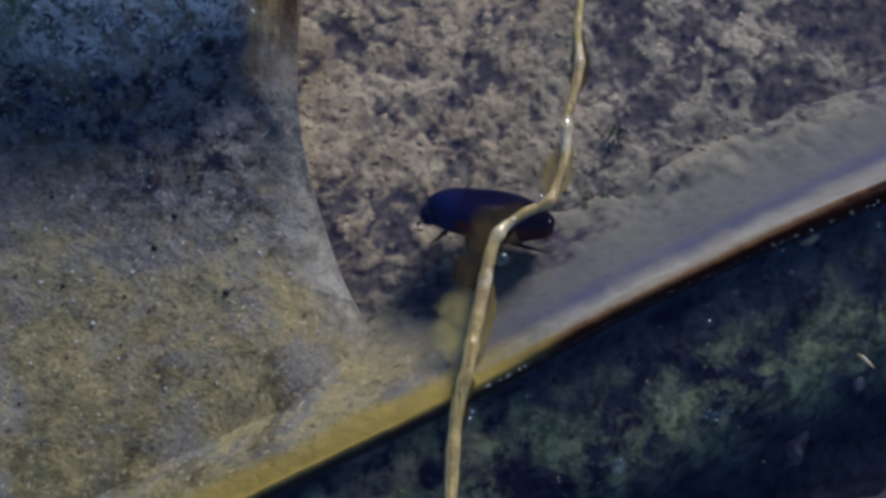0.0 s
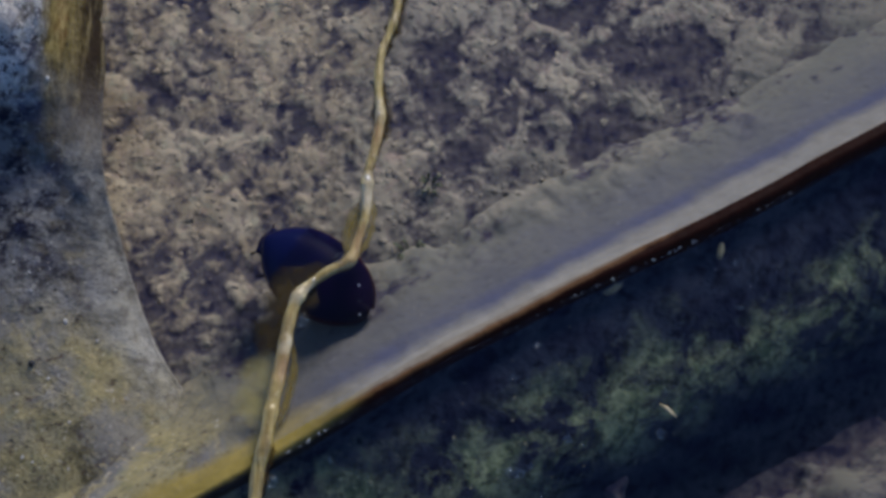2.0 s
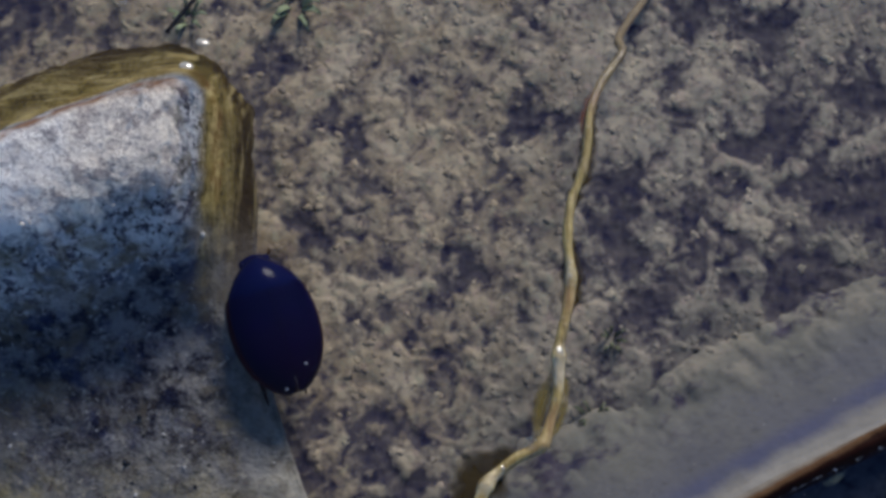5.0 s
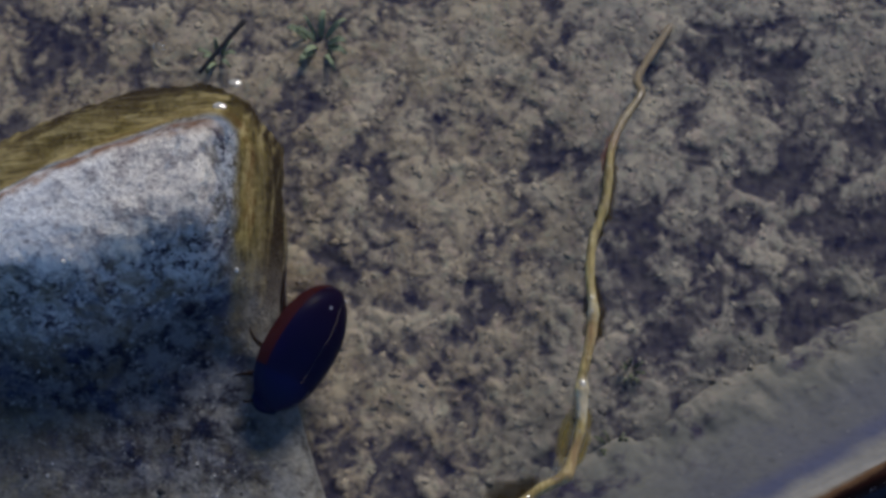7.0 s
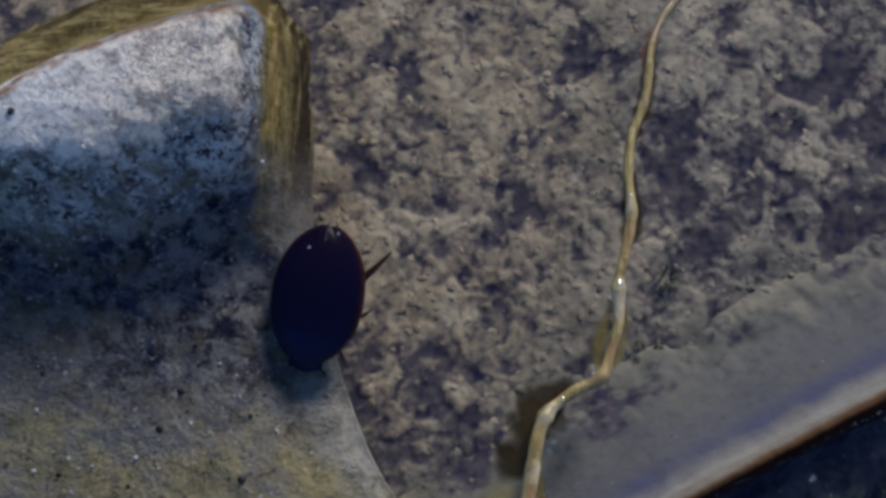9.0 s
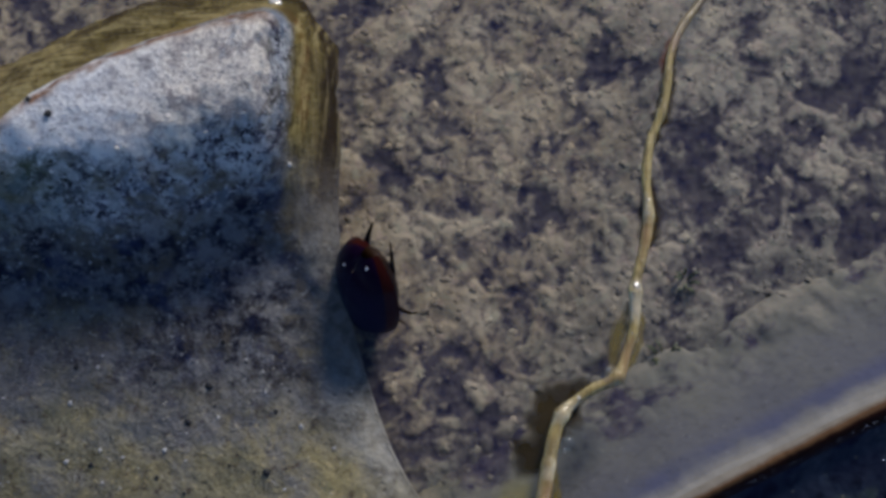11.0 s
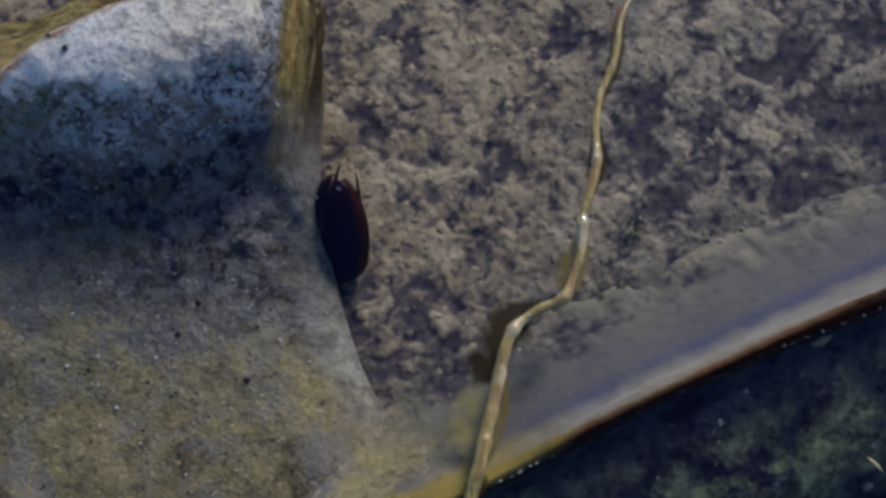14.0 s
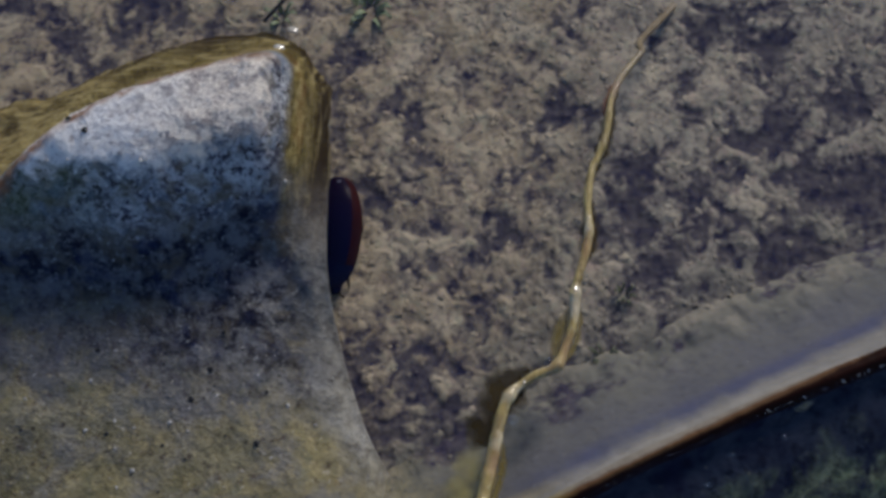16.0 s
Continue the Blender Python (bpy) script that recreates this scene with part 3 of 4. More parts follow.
def sheet(name, xyz, material, parent=None, loop=False, label=""):
    """A mesh from a grid of points in cm, shape (rows, columns, 3); loop joins the last column to the first."""
    r, c, _ = xyz.shape
    idx = np.arange(r * c).reshape(r, c)
    right = np.roll(idx, -1, 1) if loop else idx[:, 1:]
    left = idx if loop else idx[:, :-1]
    faces = np.stack([left[:-1], right[:-1], right[1:], left[1:]], -1).reshape(-1, 4)
    me = bpy.data.meshes.new(name)
    me.from_pydata((xyz.reshape(-1, 3) * CM).tolist(), [], faces.tolist())
    me.shade_smooth()
    me.materials.append(material)
    ob = new(name, me)
    if parent:
        ob.parent = parent
    return tagged(ob, label)


def part(name, bm, material, parent=None, label=""):
    """Links a bmesh, built in cm, as one mesh."""
    bmesh.ops.scale(bm, vec=(CM, CM, CM), verts=bm.verts)
    bmesh.ops.recalc_face_normals(bm, faces=bm.faces)
    me = bpy.data.meshes.new(name)
    bm.to_mesh(me)
    bm.free()
    me.shade_smooth()
    for mat in material if isinstance(material, (list, tuple)) else (material,):
        me.materials.append(mat)
    ob = new(name, me)
    if parent:
        ob.parent = parent
    return tagged(ob, label)


def tube(bm, points, radii, sides=10, flat=1.0):
    """A tapered tube along points, closed at both ends; flat squeezes it in height."""
    pts = [Vector(p) for p in points]
    rings = []
    for n, p in enumerate(pts):
        along = (pts[min(n + 1, len(pts) - 1)] - pts[max(n - 1, 0)]).normalized()
        side = along.cross(Vector((0, 0, 1)))
        side = side.normalized() if side.length > 1e-4 else Vector((1, 0, 0))
        up = side.cross(along)
        rings.append([bm.verts.new(p + float(radii[n]) * (math.cos(a) * side + flat * math.sin(a) * up)) for a in (2 * math.pi * k / sides for k in range(sides))])
    for a, b in zip(rings, rings[1:]):
        for k in range(sides):
            bm.faces.new((a[k], a[(k + 1) % sides], b[(k + 1) % sides], b[k]))
    bm.faces.new(rings[0][::-1])
    bm.faces.new(rings[-1])
    return bm


def glide(points, step):
    """A smooth curve through points (Catmull-Rom), with a sample about every step."""
    p = [np.array(q, float) for q in points]
    p = [2 * p[0] - p[1], *p, 2 * p[-1] - p[-2]]
    out = []
    for a, b, c, d in zip(p, p[1:], p[2:], p[3:]):
        n = max(2, int(np.linalg.norm(c - b) / step))
        for k in range(n):
            t = k / n
            out.append(0.5 * (2 * b + (c - a) * t + (2 * a - 5 * b + 4 * c - d) * t * t + (3 * b - a - 3 * c + d) * t**3))
    out.append(p[-2])
    return out


def spread(low, high, step, far, growth=1.35):
    """Grid lines: even from low to high, then ever wider out to far."""
    mid = list(np.arange(low, high + step / 2, step))
    out, d = [], step
    left, right = mid[0], mid[-1]
    before, after = [], []
    while right < far:
        d *= growth
        left, right = left - d, right + d
        before.append(left)
        after.append(right)
    return np.array(before[::-1] + mid + after)


# ---- shapes of the ground ----


def ridge_coords(x, y):
    """Along the crest, and across it (positive towards the open mud)."""
    dx, dy = x - RIDGE_A[0], y - RIDGE_A[1]
    return dx * RIDGE_DIR[0] + dy * RIDGE_DIR[1], -dx * RIDGE_DIR[1] + dy * RIDGE_DIR[0]


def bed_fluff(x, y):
    """How thick the fluff lies on the bed: about 0 in a dark pit, 1 on a clod."""
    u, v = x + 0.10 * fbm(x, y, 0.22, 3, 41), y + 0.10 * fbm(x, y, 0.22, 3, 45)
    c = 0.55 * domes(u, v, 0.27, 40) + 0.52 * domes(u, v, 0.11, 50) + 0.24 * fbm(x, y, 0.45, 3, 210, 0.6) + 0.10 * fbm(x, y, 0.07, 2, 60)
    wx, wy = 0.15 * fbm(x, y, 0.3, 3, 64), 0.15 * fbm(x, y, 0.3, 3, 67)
    for sx, sy, r in DARK_PITS:
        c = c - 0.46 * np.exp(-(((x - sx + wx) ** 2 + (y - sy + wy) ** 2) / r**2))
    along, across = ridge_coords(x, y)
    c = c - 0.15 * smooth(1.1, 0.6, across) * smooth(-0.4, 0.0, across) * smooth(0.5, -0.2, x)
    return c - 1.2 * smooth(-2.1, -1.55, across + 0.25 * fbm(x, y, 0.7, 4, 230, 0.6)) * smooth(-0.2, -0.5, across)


def bed_height(x, y):
    # a trough runs along the foot of the ledge
    off = ridge_coords(x, y)[1] + 0.25 * fbm(x, y, 0.7, 4, 230, 0.6)
    dip = 0.5 * smooth(-0.95, -1.3, off) * smooth(-2.5, -1.75, off)
    near = np.exp(-((x / 9) ** 2 + (y / 9) ** 2))
    return -0.85 + 0.02 * np.clip(y - 0.4, -1.0, 3.4) + 0.035 * fbm(x, y, 1.3, 2, 30) + near * 0.042 * np.clip(bed_fluff(x, y), -0.2, 1.3) - dip


def rock_height(x, y):
    """Top of the boulder: bleached cap, steep shaded face, silty shelf."""
    wob = 0.16 * fbm(x, y, 1.2, 3, 70)
    face = y + 0.35 * wob - 0.05 * (x + 3) - 0.32 * np.clip(x + 2.85, 0, 0.8)
    cap = 0.70 - 0.07 * smooth(1.6, 2.9, y)
    shelf = -0.33 - 0.05 * smooth(0.6, -0.6, y) - 0.22 * smooth(-0.2, -1.6, y)
    shelf = shelf - 0.15 * smooth(-2.2, -1.5, x) * smooth(1.0, 0.4, y)
    h = shelf + (cap - shelf) * smooth(0.45, 1.8, face)
    # the cap falls to the water along its far side, where a shallow skirt runs out
    far = y - np.interp(x, (-7, -5, -4.3, -3.9, -3.6, -3.2, -2.7, -2.3, -2.0, -1.6), (-0.5, 0.9, 1.55, 1.95, 2.25, 2.50, 2.72, 2.86, 2.93, 2.90)) + 0.1 * wob
    skirt = -0.06 - 0.45 * smooth(0.0, 1.0, far)
    h = h + (np.minimum(skirt, h) - h) * smooth(-0.5, 0.1, far)
    flank = smooth(-2.12 + 0.06 * wob, -1.60, x)
    h = h - (h + 0.22) * flank * smooth(0.5, 1.5, y) - 0.06 * smooth(-2.2, -1.2, x)
    along, across = ridge_coords(x, y)
    h = h + (np.maximum(-0.36, h) - h) * smooth(2.2, 1.0, across) * smooth(1.2, 0.5, along) - 0.3 * smooth(0.95, 1.7, along) * smooth(1.15, 0.75, across)
    return h + 0.06 * wob + 0.022 * fbm(x, y, 0.3, 2, 80) + 0.007 * fbm(x, y, 0.09, 2, 90)


def ridge_height(along, across):
    wob = 0.02 * fbm(along, across, 0.9, 2, 110)
    crest = 0.09 - 0.13 * smooth(2.5, 1.7, along) + 0.008 * fbm(along, 0 * along, 0.5, 2, 111)
    up = crest - 0.05 * np.clip(across, 0, 0.15) / 0.15 - 0.60 * smooth(0.03, 0.80, across) - 0.50 * smooth(0.6, 1.45, across)
    # towards its low end the ledge runs out flat into the boulder's shelf
    up = up + (crest - 0.05 - 0.46 * smooth(0.05, 0.85, across) - 0.6 * smooth(0.9, 2.0, across) - up) * smooth(1.3, 0.55, along)
    down = crest - 0.22 * smooth(0, 0.2, -across) - 0.35 * smooth(0.1, 1.0, -across) - 0.9 * smooth(0.8, 1.8, -across)
    rough = smooth(0.35, 0.9, across) * smooth(0.9, 1.8, along) * (0.055 * fbm(along, across, 0.45, 4, 115) + 0.018 * billow(along, across, 0.16, 2, 118))
    return np.where(across > 0, up, down) + rough + wob * smooth(0, 0.3, np.abs(across)) + 0.004 * fbm(along, across, 0.12, 2, 112)


ROCK_RIM = [(-0.80, -0.75), (-1.0, -0.48), (-1.13, -0.27), (-1.23, -0.06), (-1.4, 0.38), (-1.53, 0.84), (-1.585, 1.26), (-1.615, 1.72), (-1.625, 2.2),
            (-1.69, 2.65), (-1.95, 3.00), (-2.5, 3.12), (-2.95, 3.02), (-3.4, 2.90), (-4.2, 2.6), (-5.5, 2.1), (-7.0, 1.2), (-7.6, -0.5), (-6.8, -2.6),
            (-5.0, -3.6), (-3.0, -3.6), (-1.6, -3.0), (-0.7, -2.2), (-0.35, -1.5), (-0.5, -1.1)]
ROCK_MIDDLE = np.array((-4.0, 0.0))


def rim_radius():
    pts = np.array(glide([*ROCK_RIM, ROCK_RIM[0]], 0.05)) - ROCK_MIDDLE
    ang = np.unwrap(np.arctan2(pts[:, 1], pts[:, 0]))
    return ang, np.hypot(pts[:, 0], pts[:, 1])


def make_ground():
    x, y = spread(-4.4, 3.8, 0.016, 300), spread(-2.2, 5.0, 0.016, 300)
    gx, gy = np.meshgrid(x, y)
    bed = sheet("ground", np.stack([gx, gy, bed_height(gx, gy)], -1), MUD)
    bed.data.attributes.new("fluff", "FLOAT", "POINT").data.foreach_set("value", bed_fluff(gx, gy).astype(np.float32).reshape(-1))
    tagged(bed, "soft brown flocculent mud on the pond bed", "mud", kind="structure")


def floc_material():
    m = Mat("floc", 0.95, 0.03)
    island = m.node("ShaderNodeNewGeometry").outputs["Random Per Island"]
    c = m.mix(m.math("MULTIPLY", island, 0.16), mud_tan(m), (0.36, 0.30, 0.215))
    dull = m.ramp(m.math("FRACT", m.math("MULTIPLY", island, 7.31), 0.0), (0.55, 0.0), (1.0, 0.7))
    c = m.mix(dull, c, m.mix(m.noise(0.1, 4), (0.09, 0.075, 0.07), (0.16, 0.135, 0.11)))
    m.colour(c)
    m.bump(m.noise(0.035, 5, 0.65), 0.014, 0.7)
    return m.m


def make_flocs():
    """Ragged crumbs of floc strewn over the thicker fluff."""
    rng = np.random.default_rng(7)
    bm = bmesh.new()
    bmesh.ops.create_icosphere(bm, subdivisions=2, radius=1.0)
    ball = np.array([v.co[:] for v in bm.verts])
    tris = np.array([[v.index for v in f.verts] for f in bm.faces])
    bm.free()
    n = 8000
    x, y = rng.uniform(-3.6, 3.5, n), rng.uniform(-1.2, 4.8, n)
    along, across = ridge_coords(x, y)
    bed, ledge, fluff = bed_height(x, y), ridge_height(along, across), bed_fluff(x, y)
    rise = np.clip((ledge - bed) / 0.3, 0, 1)
    keep = (fluff + rng.normal(0, 0.15, n) > 0.45) & (across > 0.5) & (rise < rng.uniform(0.05, 0.6, n)) & ((x > -1.65) | (y > 3.05))
    x, y = x[keep], y[keep]
    k = len(x)
    size = rng.gamma(2.0, 0.008, k).clip(0.006, 0.03)
    turn = rng.uniform(0, 2 * math.pi, k)
    squash = np.stack([rng.uniform(0.7, 1.5, k), rng.uniform(0.7, 1.3, k), rng.uniform(0.08, 0.22, k)], -1)
    knobs = 1 + 0.9 * (rng.random((k, len(ball))) - 0.5)
    pts = ball[None] * knobs[..., None] * (size[:, None] * squash)[:, None]
    c, s_ = np.cos(turn)[:, None], np.sin(turn)[:, None]
    px, py = pts[..., 0] * c - pts[..., 1] * s_ + x[:, None], pts[..., 0] * s_ + pts[..., 1] * c + y[:, None]
    # each crumb lies snug on the fluff below it
    rest = np.maximum(bed_height(px, py), ridge_height(*ridge_coords(px, py)))
    pts = np.stack([px, py, rest + pts[..., 2] - 0.03 * size[:, None]], -1)
    faces = (tris[None] + (np.arange(k) * len(ball))[:, None, None]).reshape(-1, 3)
    me = bpy.data.meshes.new("mud_floc")
    me.vertices.add(k * len(ball))
    me.vertices.foreach_set("co", (pts.reshape(-1) * CM).astype(np.float32))
    me.loops.add(faces.size)
    me.loops.foreach_set("vertex_index", faces.reshape(-1).astype(np.int32))
    me.polygons.add(len(faces))
    me.polygons.foreach_set("loop_start", np.arange(0, faces.size, 3, dtype=np.int32))
    me.update(calc_edges=True)
    me.shade_smooth()
    me.materials.append(floc_material())
    tagged(new("mud_floc", me), "loose tan lumps of fluffy sediment on the mud", "sediment", kind="stuff")


def make_rock():
    ang, rad = rim_radius()
    seen = np.linspace(ang[0], ang[0] + 2.3, 520)
    rest = np.linspace(ang[0] + 2.3, ang[0] + 2 * math.pi, 160)[1:-1]
    th = np.concatenate([seen, rest])
    r = np.interp((th - ang[0]) % (2 * math.pi) + ang[0], ang, rad)
    fray = fbm(r * np.cos(th), r * np.sin(th), 0.22, 4, 76, 0.6)
    r = r + 0.035 * fray * smooth(1.6, 2.3, r * np.sin(th))
    u = np.concatenate([np.linspace(0.004, 0.3, 30)[:-1], np.linspace(0.3, 1.0, 230)])
    rr = u[:, None] * r[None]
    gx, gy = ROCK_MIDDLE[0] + rr * np.cos(th), ROCK_MIDDLE[1] + rr * np.sin(th)
    top = np.stack([gx, gy, rock_height(gx, gy)], -1)
    top[..., 2] -= 0.09 * smooth(0.93, 1.0, u)[:, None] ** 1.5
    lip = top[-1]
    rows = [top]
    for inward, down in ((-0.012, 0.02), (-0.012, 0.05), (0.02, 0.1), (0.12, 0.2), (0.35, 0.4), (0.6, 0.7), (0.7, 1.2), (0.6, 2.2)):
        ring = lip.copy()
        ring[:, 0] -= inward * np.cos(th)
        ring[:, 1] -= inward * np.sin(th)
        ring[:, 2] -= down
        rows.append(ring[None])
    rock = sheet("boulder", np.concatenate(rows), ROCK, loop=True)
    tagged(rock, "half-submerged pale boulder with bleached dry cap and silty shelf", "rock")


def ridge_wander(along):
    """How far the crest strays from its straight line; it bends off at the high end."""
    return 0.017 * fbm(along, 0 * along, 1.6, 3, 130) - 0.055 * smooth(3.9, 5.3, along)


def make_ridge():
    along = np.concatenate([np.linspace(-9, -0.6, 40)[:-1], np.linspace(-0.6, 6.2, 340), np.linspace(6.2, 16, 40)[1:]])
    across = np.concatenate([np.linspace(-2.4, -0.15, 90)[:-1], np.linspace(-0.15, 0.2, 40), np.linspace(0.2, 2.3, 90)[1:]])
    ga, gc = np.meshgrid(along, across)
    wander = ridge_wander(ga)
    z = ridge_height(ga, gc)
    gx = RIDGE_A[0] + ga * RIDGE_DIR[0] - (gc + wander) * RIDGE_DIR[1]
    gy = RIDGE_A[1] + ga * RIDGE_DIR[1] + (gc + wander) * RIDGE_DIR[0]
    xyz = np.stack([gx, gy, z], -1)
    low, high = int(np.argmin(np.abs(across + 0.085))), int(np.argmin(np.abs(across - 0.062)))
    thing = tagged(new("stone_ridge"), "long submerged slate ledge with wet brown crest and algae", "rock")
    sheet("slab", xyz[high:], SLATE, thing, label="pale grey silt-dusted stone slope")
    sheet("crest", xyz[low : high + 1], CREST, thing, label="wet dark brown stone edge at the waterline")
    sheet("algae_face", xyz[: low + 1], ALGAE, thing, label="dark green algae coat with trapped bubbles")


STRAW_LINE = [(1.40, 4.0, -0.90), (1.17, 3.61, -0.62), (0.96, 3.20, -0.26), (0.96, 3.02, -0.10), (0.80, 2.76, -0.04), (0.72, 2.54, 0), (0.67, 2.16, 0), (0.575, 1.88, 0),
              (0.55, 1.62, 0), (0.57, 1.38, 0), (0.545, 1.18, 0), (0.49, 0.93, 0), (0.48, 0.85, 0), (0.475, 0.6, 0), (0.42, 0.40, 0), (0.36, 0.25, 0), (0.21, 0.17, 0),
              (0.1, 0.09, 0), (0.01, 0.0, 0.005), (-0.045, -0.14, 0.01), (-0.08, -0.35, 0.02), (-0.11, -0.55, 0.03), (-0.15, -0.79, 0.05), (-0.19, -1.06, 0.065), (-0.24, -1.28, 0.03),
              (-0.26, -1.59, 0.0), (-0.265, -1.95, 0), (-0.30, -2.6, -0.02)]


def make_straw():
    line = glide(STRAW_LINE, 0.016)
    n = len(line)
    radii = []
    for k, p in enumerate(line):
        r = 0.037 + 0.014 * smooth(0.3, -0.6, p[1]) - 0.006 * smooth(1.0, 2.6, p[1])
        for nx, ny, swell in ((0.48, 0.84, 0.016), (0.36, 0.25, 0.012), (0.0, -0.01, 0.014), (0.57, 1.36, 0.008), (-0.08, -0.35, 0.010), (0.67, 2.1, 0.006), (-0.16, -0.85, 0.01)):
            r += swell * math.exp(-((p[0] - nx) ** 2 + (p[1] - ny) ** 2) / 0.0022)
        radii.append(r * (1 + 0.06 * math.sin(k * 0.2) + 0.04 * math.sin(k * 0.45)))
    thing = tagged(new("dead_stalk"), "kinked wet straw-yellow plant stalk afloat on the water", "plant stalk")
    part("stem", tube(bmesh.new(), line, radii, 12), STRAW, thing)
    return thing


def make_water():
    x, y = spread(-4.4, 3.6, 0.025, 300), spread(-2.6, 4.6, 0.025, 300)
    gx, gy = np.meshgrid(x, y)
    z = 0.0015 * fbm(gx, gy, 2.5, 2, 150)
    # the water climbs where stone or stalk breaks through it
    rock = np.where((gx < -1.3) & (gx > -7) & (gy < 3.3), rock_height(gx, gy), -1.0)
    z = z + 0.045 * np.exp(-np.clip(-rock, 0, 9) / 0.22) * smooth(3.4, 2.95, gy) * smooth(-1.35, -1.62, gx)
    along, across = ridge_coords(gx, gy)
    z = z + 0.06 * smooth(1.5, 2.6, along) * np.exp(-np.abs(across) / 0.22)
    line = np.array(glide(STRAW_LINE, 0.08))
    near = np.full(gx.shape, 9.0)
    for p in line[(line[:, 2] > -0.05)]:
        near = np.minimum(near, np.hypot(gx - p[0], gy - p[1]))
    z = z + 0.03 * np.exp(-near / 0.14)
    w = sheet("water", np.stack([gx, gy, z], -1), WATER)
    tagged(w, "clear still pond water with sky sheen", "water", kind="structure")


# ---- beetle ----
def oval(y):
    """Half width of the body along its length, 1 at the widest."""
    return max(0.03, 1 - abs((y + 0.045) / (0.585 if y > -0.045 else 0.545)) ** 2.2) ** 0.6


def shell_half(side, y0, y1, width, height, rows=26, cols=12):
    """One wing case: a quarter of a dome from the middle seam to the flank."""
    bm = bmesh.new()
    grid = []
    for i in range(rows + 1):
        t = i / rows
        y = y0 + (y1 - y0) * t
        w = width * oval(y)
        h = height * math.sqrt(max(0.0, 1 - ((0.6 - t) / 0.66) ** 2)) if t < 0.6 else height * (1 - 0.15 * (t - 0.6))
        row = []
        for j in range(cols + 1):
            a = math.pi / 2 * j / cols
            row.append(bm.verts.new((side * (0.0015 + w * math.sin(a)), y, h * math.cos(a) ** 0.9 - 0.03)))
        grid.append(row)
    for i in range(rows):
        for j in range(cols):
            f = bm.faces.new((grid[i][j], grid[i][j + 1], grid[i + 1][j + 1], grid[i + 1][j]))
            f.material_index = 1 if j >= cols - 3 else 0
    return bm


def ellipsoid(centre, size, u=18, v=12):
    bm = bmesh.new()
    bmesh.ops.create_uvsphere(bm, u_segments=u, v_segments=v, radius=1.0)
    bmesh.ops.scale(bm, vec=size, verts=bm.verts)
    bmesh.ops.translate(bm, vec=centre, verts=bm.verts)
    return bm


def make_beetle():
    beetle = tagged(new("water_beetle"), "glossy black water beetle with dark red margins, swimming", "beetle")
    for side in (-1, 1):
        part("wing_case", shell_half(side, -0.58, 0.22, 0.342, 0.25), [WING, SHELL_RED], beetle, "glossy black domed wing case with red margin")
    rows = []
    bm = bmesh.new()
    for k in range(11):
        t = k / 10
        w, h = 0.337 * oval(0.20 + 0.29 * t), 0.245 * math.sqrt(1 - (0.86 * t) ** 2.2)
        rows.append([bm.verts.new((w * math.sin(a), 0.20 + 0.29 * t - 0.05 * abs(math.sin(a)) * t, h * max(0.0, math.cos(a)) ** 0.9 - 0.035)) for a in (math.pi / 2 * (j / 8 - 1) for j in range(17))])
    for lower, upper in zip(rows, rows[1:]):
        for j in range(16):
            bm.faces.new((lower[j], lower[j + 1], upper[j + 1], upper[j]))
    bm.faces.new(rows[-1])
    part("pronotum", bm, SHELL, beetle)
    part("head", ellipsoid((0, 0.44, -0.03), (0.13, 0.09, 0.09)), SHELL, beetle)
    part("abdomen", ellipsoid((0, -0.08, -0.05), (0.26, 0.40, 0.12)), LEG, beetle, "dark brown underside")
    for side in (-1, 1):
        part("eye", ellipsoid((side * 0.095, 0.46, -0.01), (0.035, 0.045, 0.045), 12, 8), SHELL, beetle)
        part("antenna", tube(bmesh.new(), [(side * 0.1, 0.48, -0.04), (side * 0.13, 0.51, -0.06), (side * 0.15, 0.525, -0.08)], [0.011, 0.009, 0.014], 6), LEG, beetle)
    # pale beads stand in for the sun's glints near the tail tip
    shine = plain_material("tail_glint", (0.55, 0.55, 0.58), (0.7, 0.7, 0.72), 0.1, 0.10, 0.9)
    for at, r in (((0.10, -0.405, 0.166), 0.009), ((-0.08, -0.535, 0.088), 0.009)):
        part("tail_glint", ellipsoid(at, (r, r, r), 10, 8), shine, beetle, "tiny pale bead standing in for a glint at the tail")
    dull = plain_material("air_bubble_skin", (0.03, 0.029, 0.028), (0.07, 0.066, 0.06), 0.1, 0.3, 0.2)
    part("air_bubble", ellipsoid((-0.01, -0.47, 0.130), (0.016, 0.024, 0.016), 12, 8), dull, beetle, "dull grey air bubble held at the tail")
    legs = []
    for name, y, reach in (("front_leg", 0.28, ((0.05, 0.03), (0.10, 0.07), (0.14, 0.12))), ("middle_leg", 0.08, ((0.11, 0.0), (0.20, -0.03), (0.26, -0.09))), ("hind_leg", -0.12, ((0.10, -0.12), (0.16, -0.26), (0.21, -0.42)))):
        for side in (-1, 1):
            hind = name == "hind_leg"
            pts = [(0, 0, 0)] + [(side * dx, dy, -0.02 - 0.03 * k) for k, (dx, dy) in enumerate(reach)]
            rad = [0.045, 0.034, 0.022, 0.006] if hind else [0.03, 0.022, 0.014, 0.005]
            leg = part(name, tube(bmesh.new(), glide(pts, 0.05), np.interp(np.linspace(0, 3, len(glide(pts, 0.05))), range(4), rad), 8, 0.6), LEG, beetle)
            leg.location = (side * 0.14 * CM, y * CM, -0.09 * CM)
            legs.append((name, side, leg))
    for piece in beetle.children:
        piece.data.transform(Matrix.Scale(0.92, 4))
        piece.location *= 0.92
    return beetle, legs


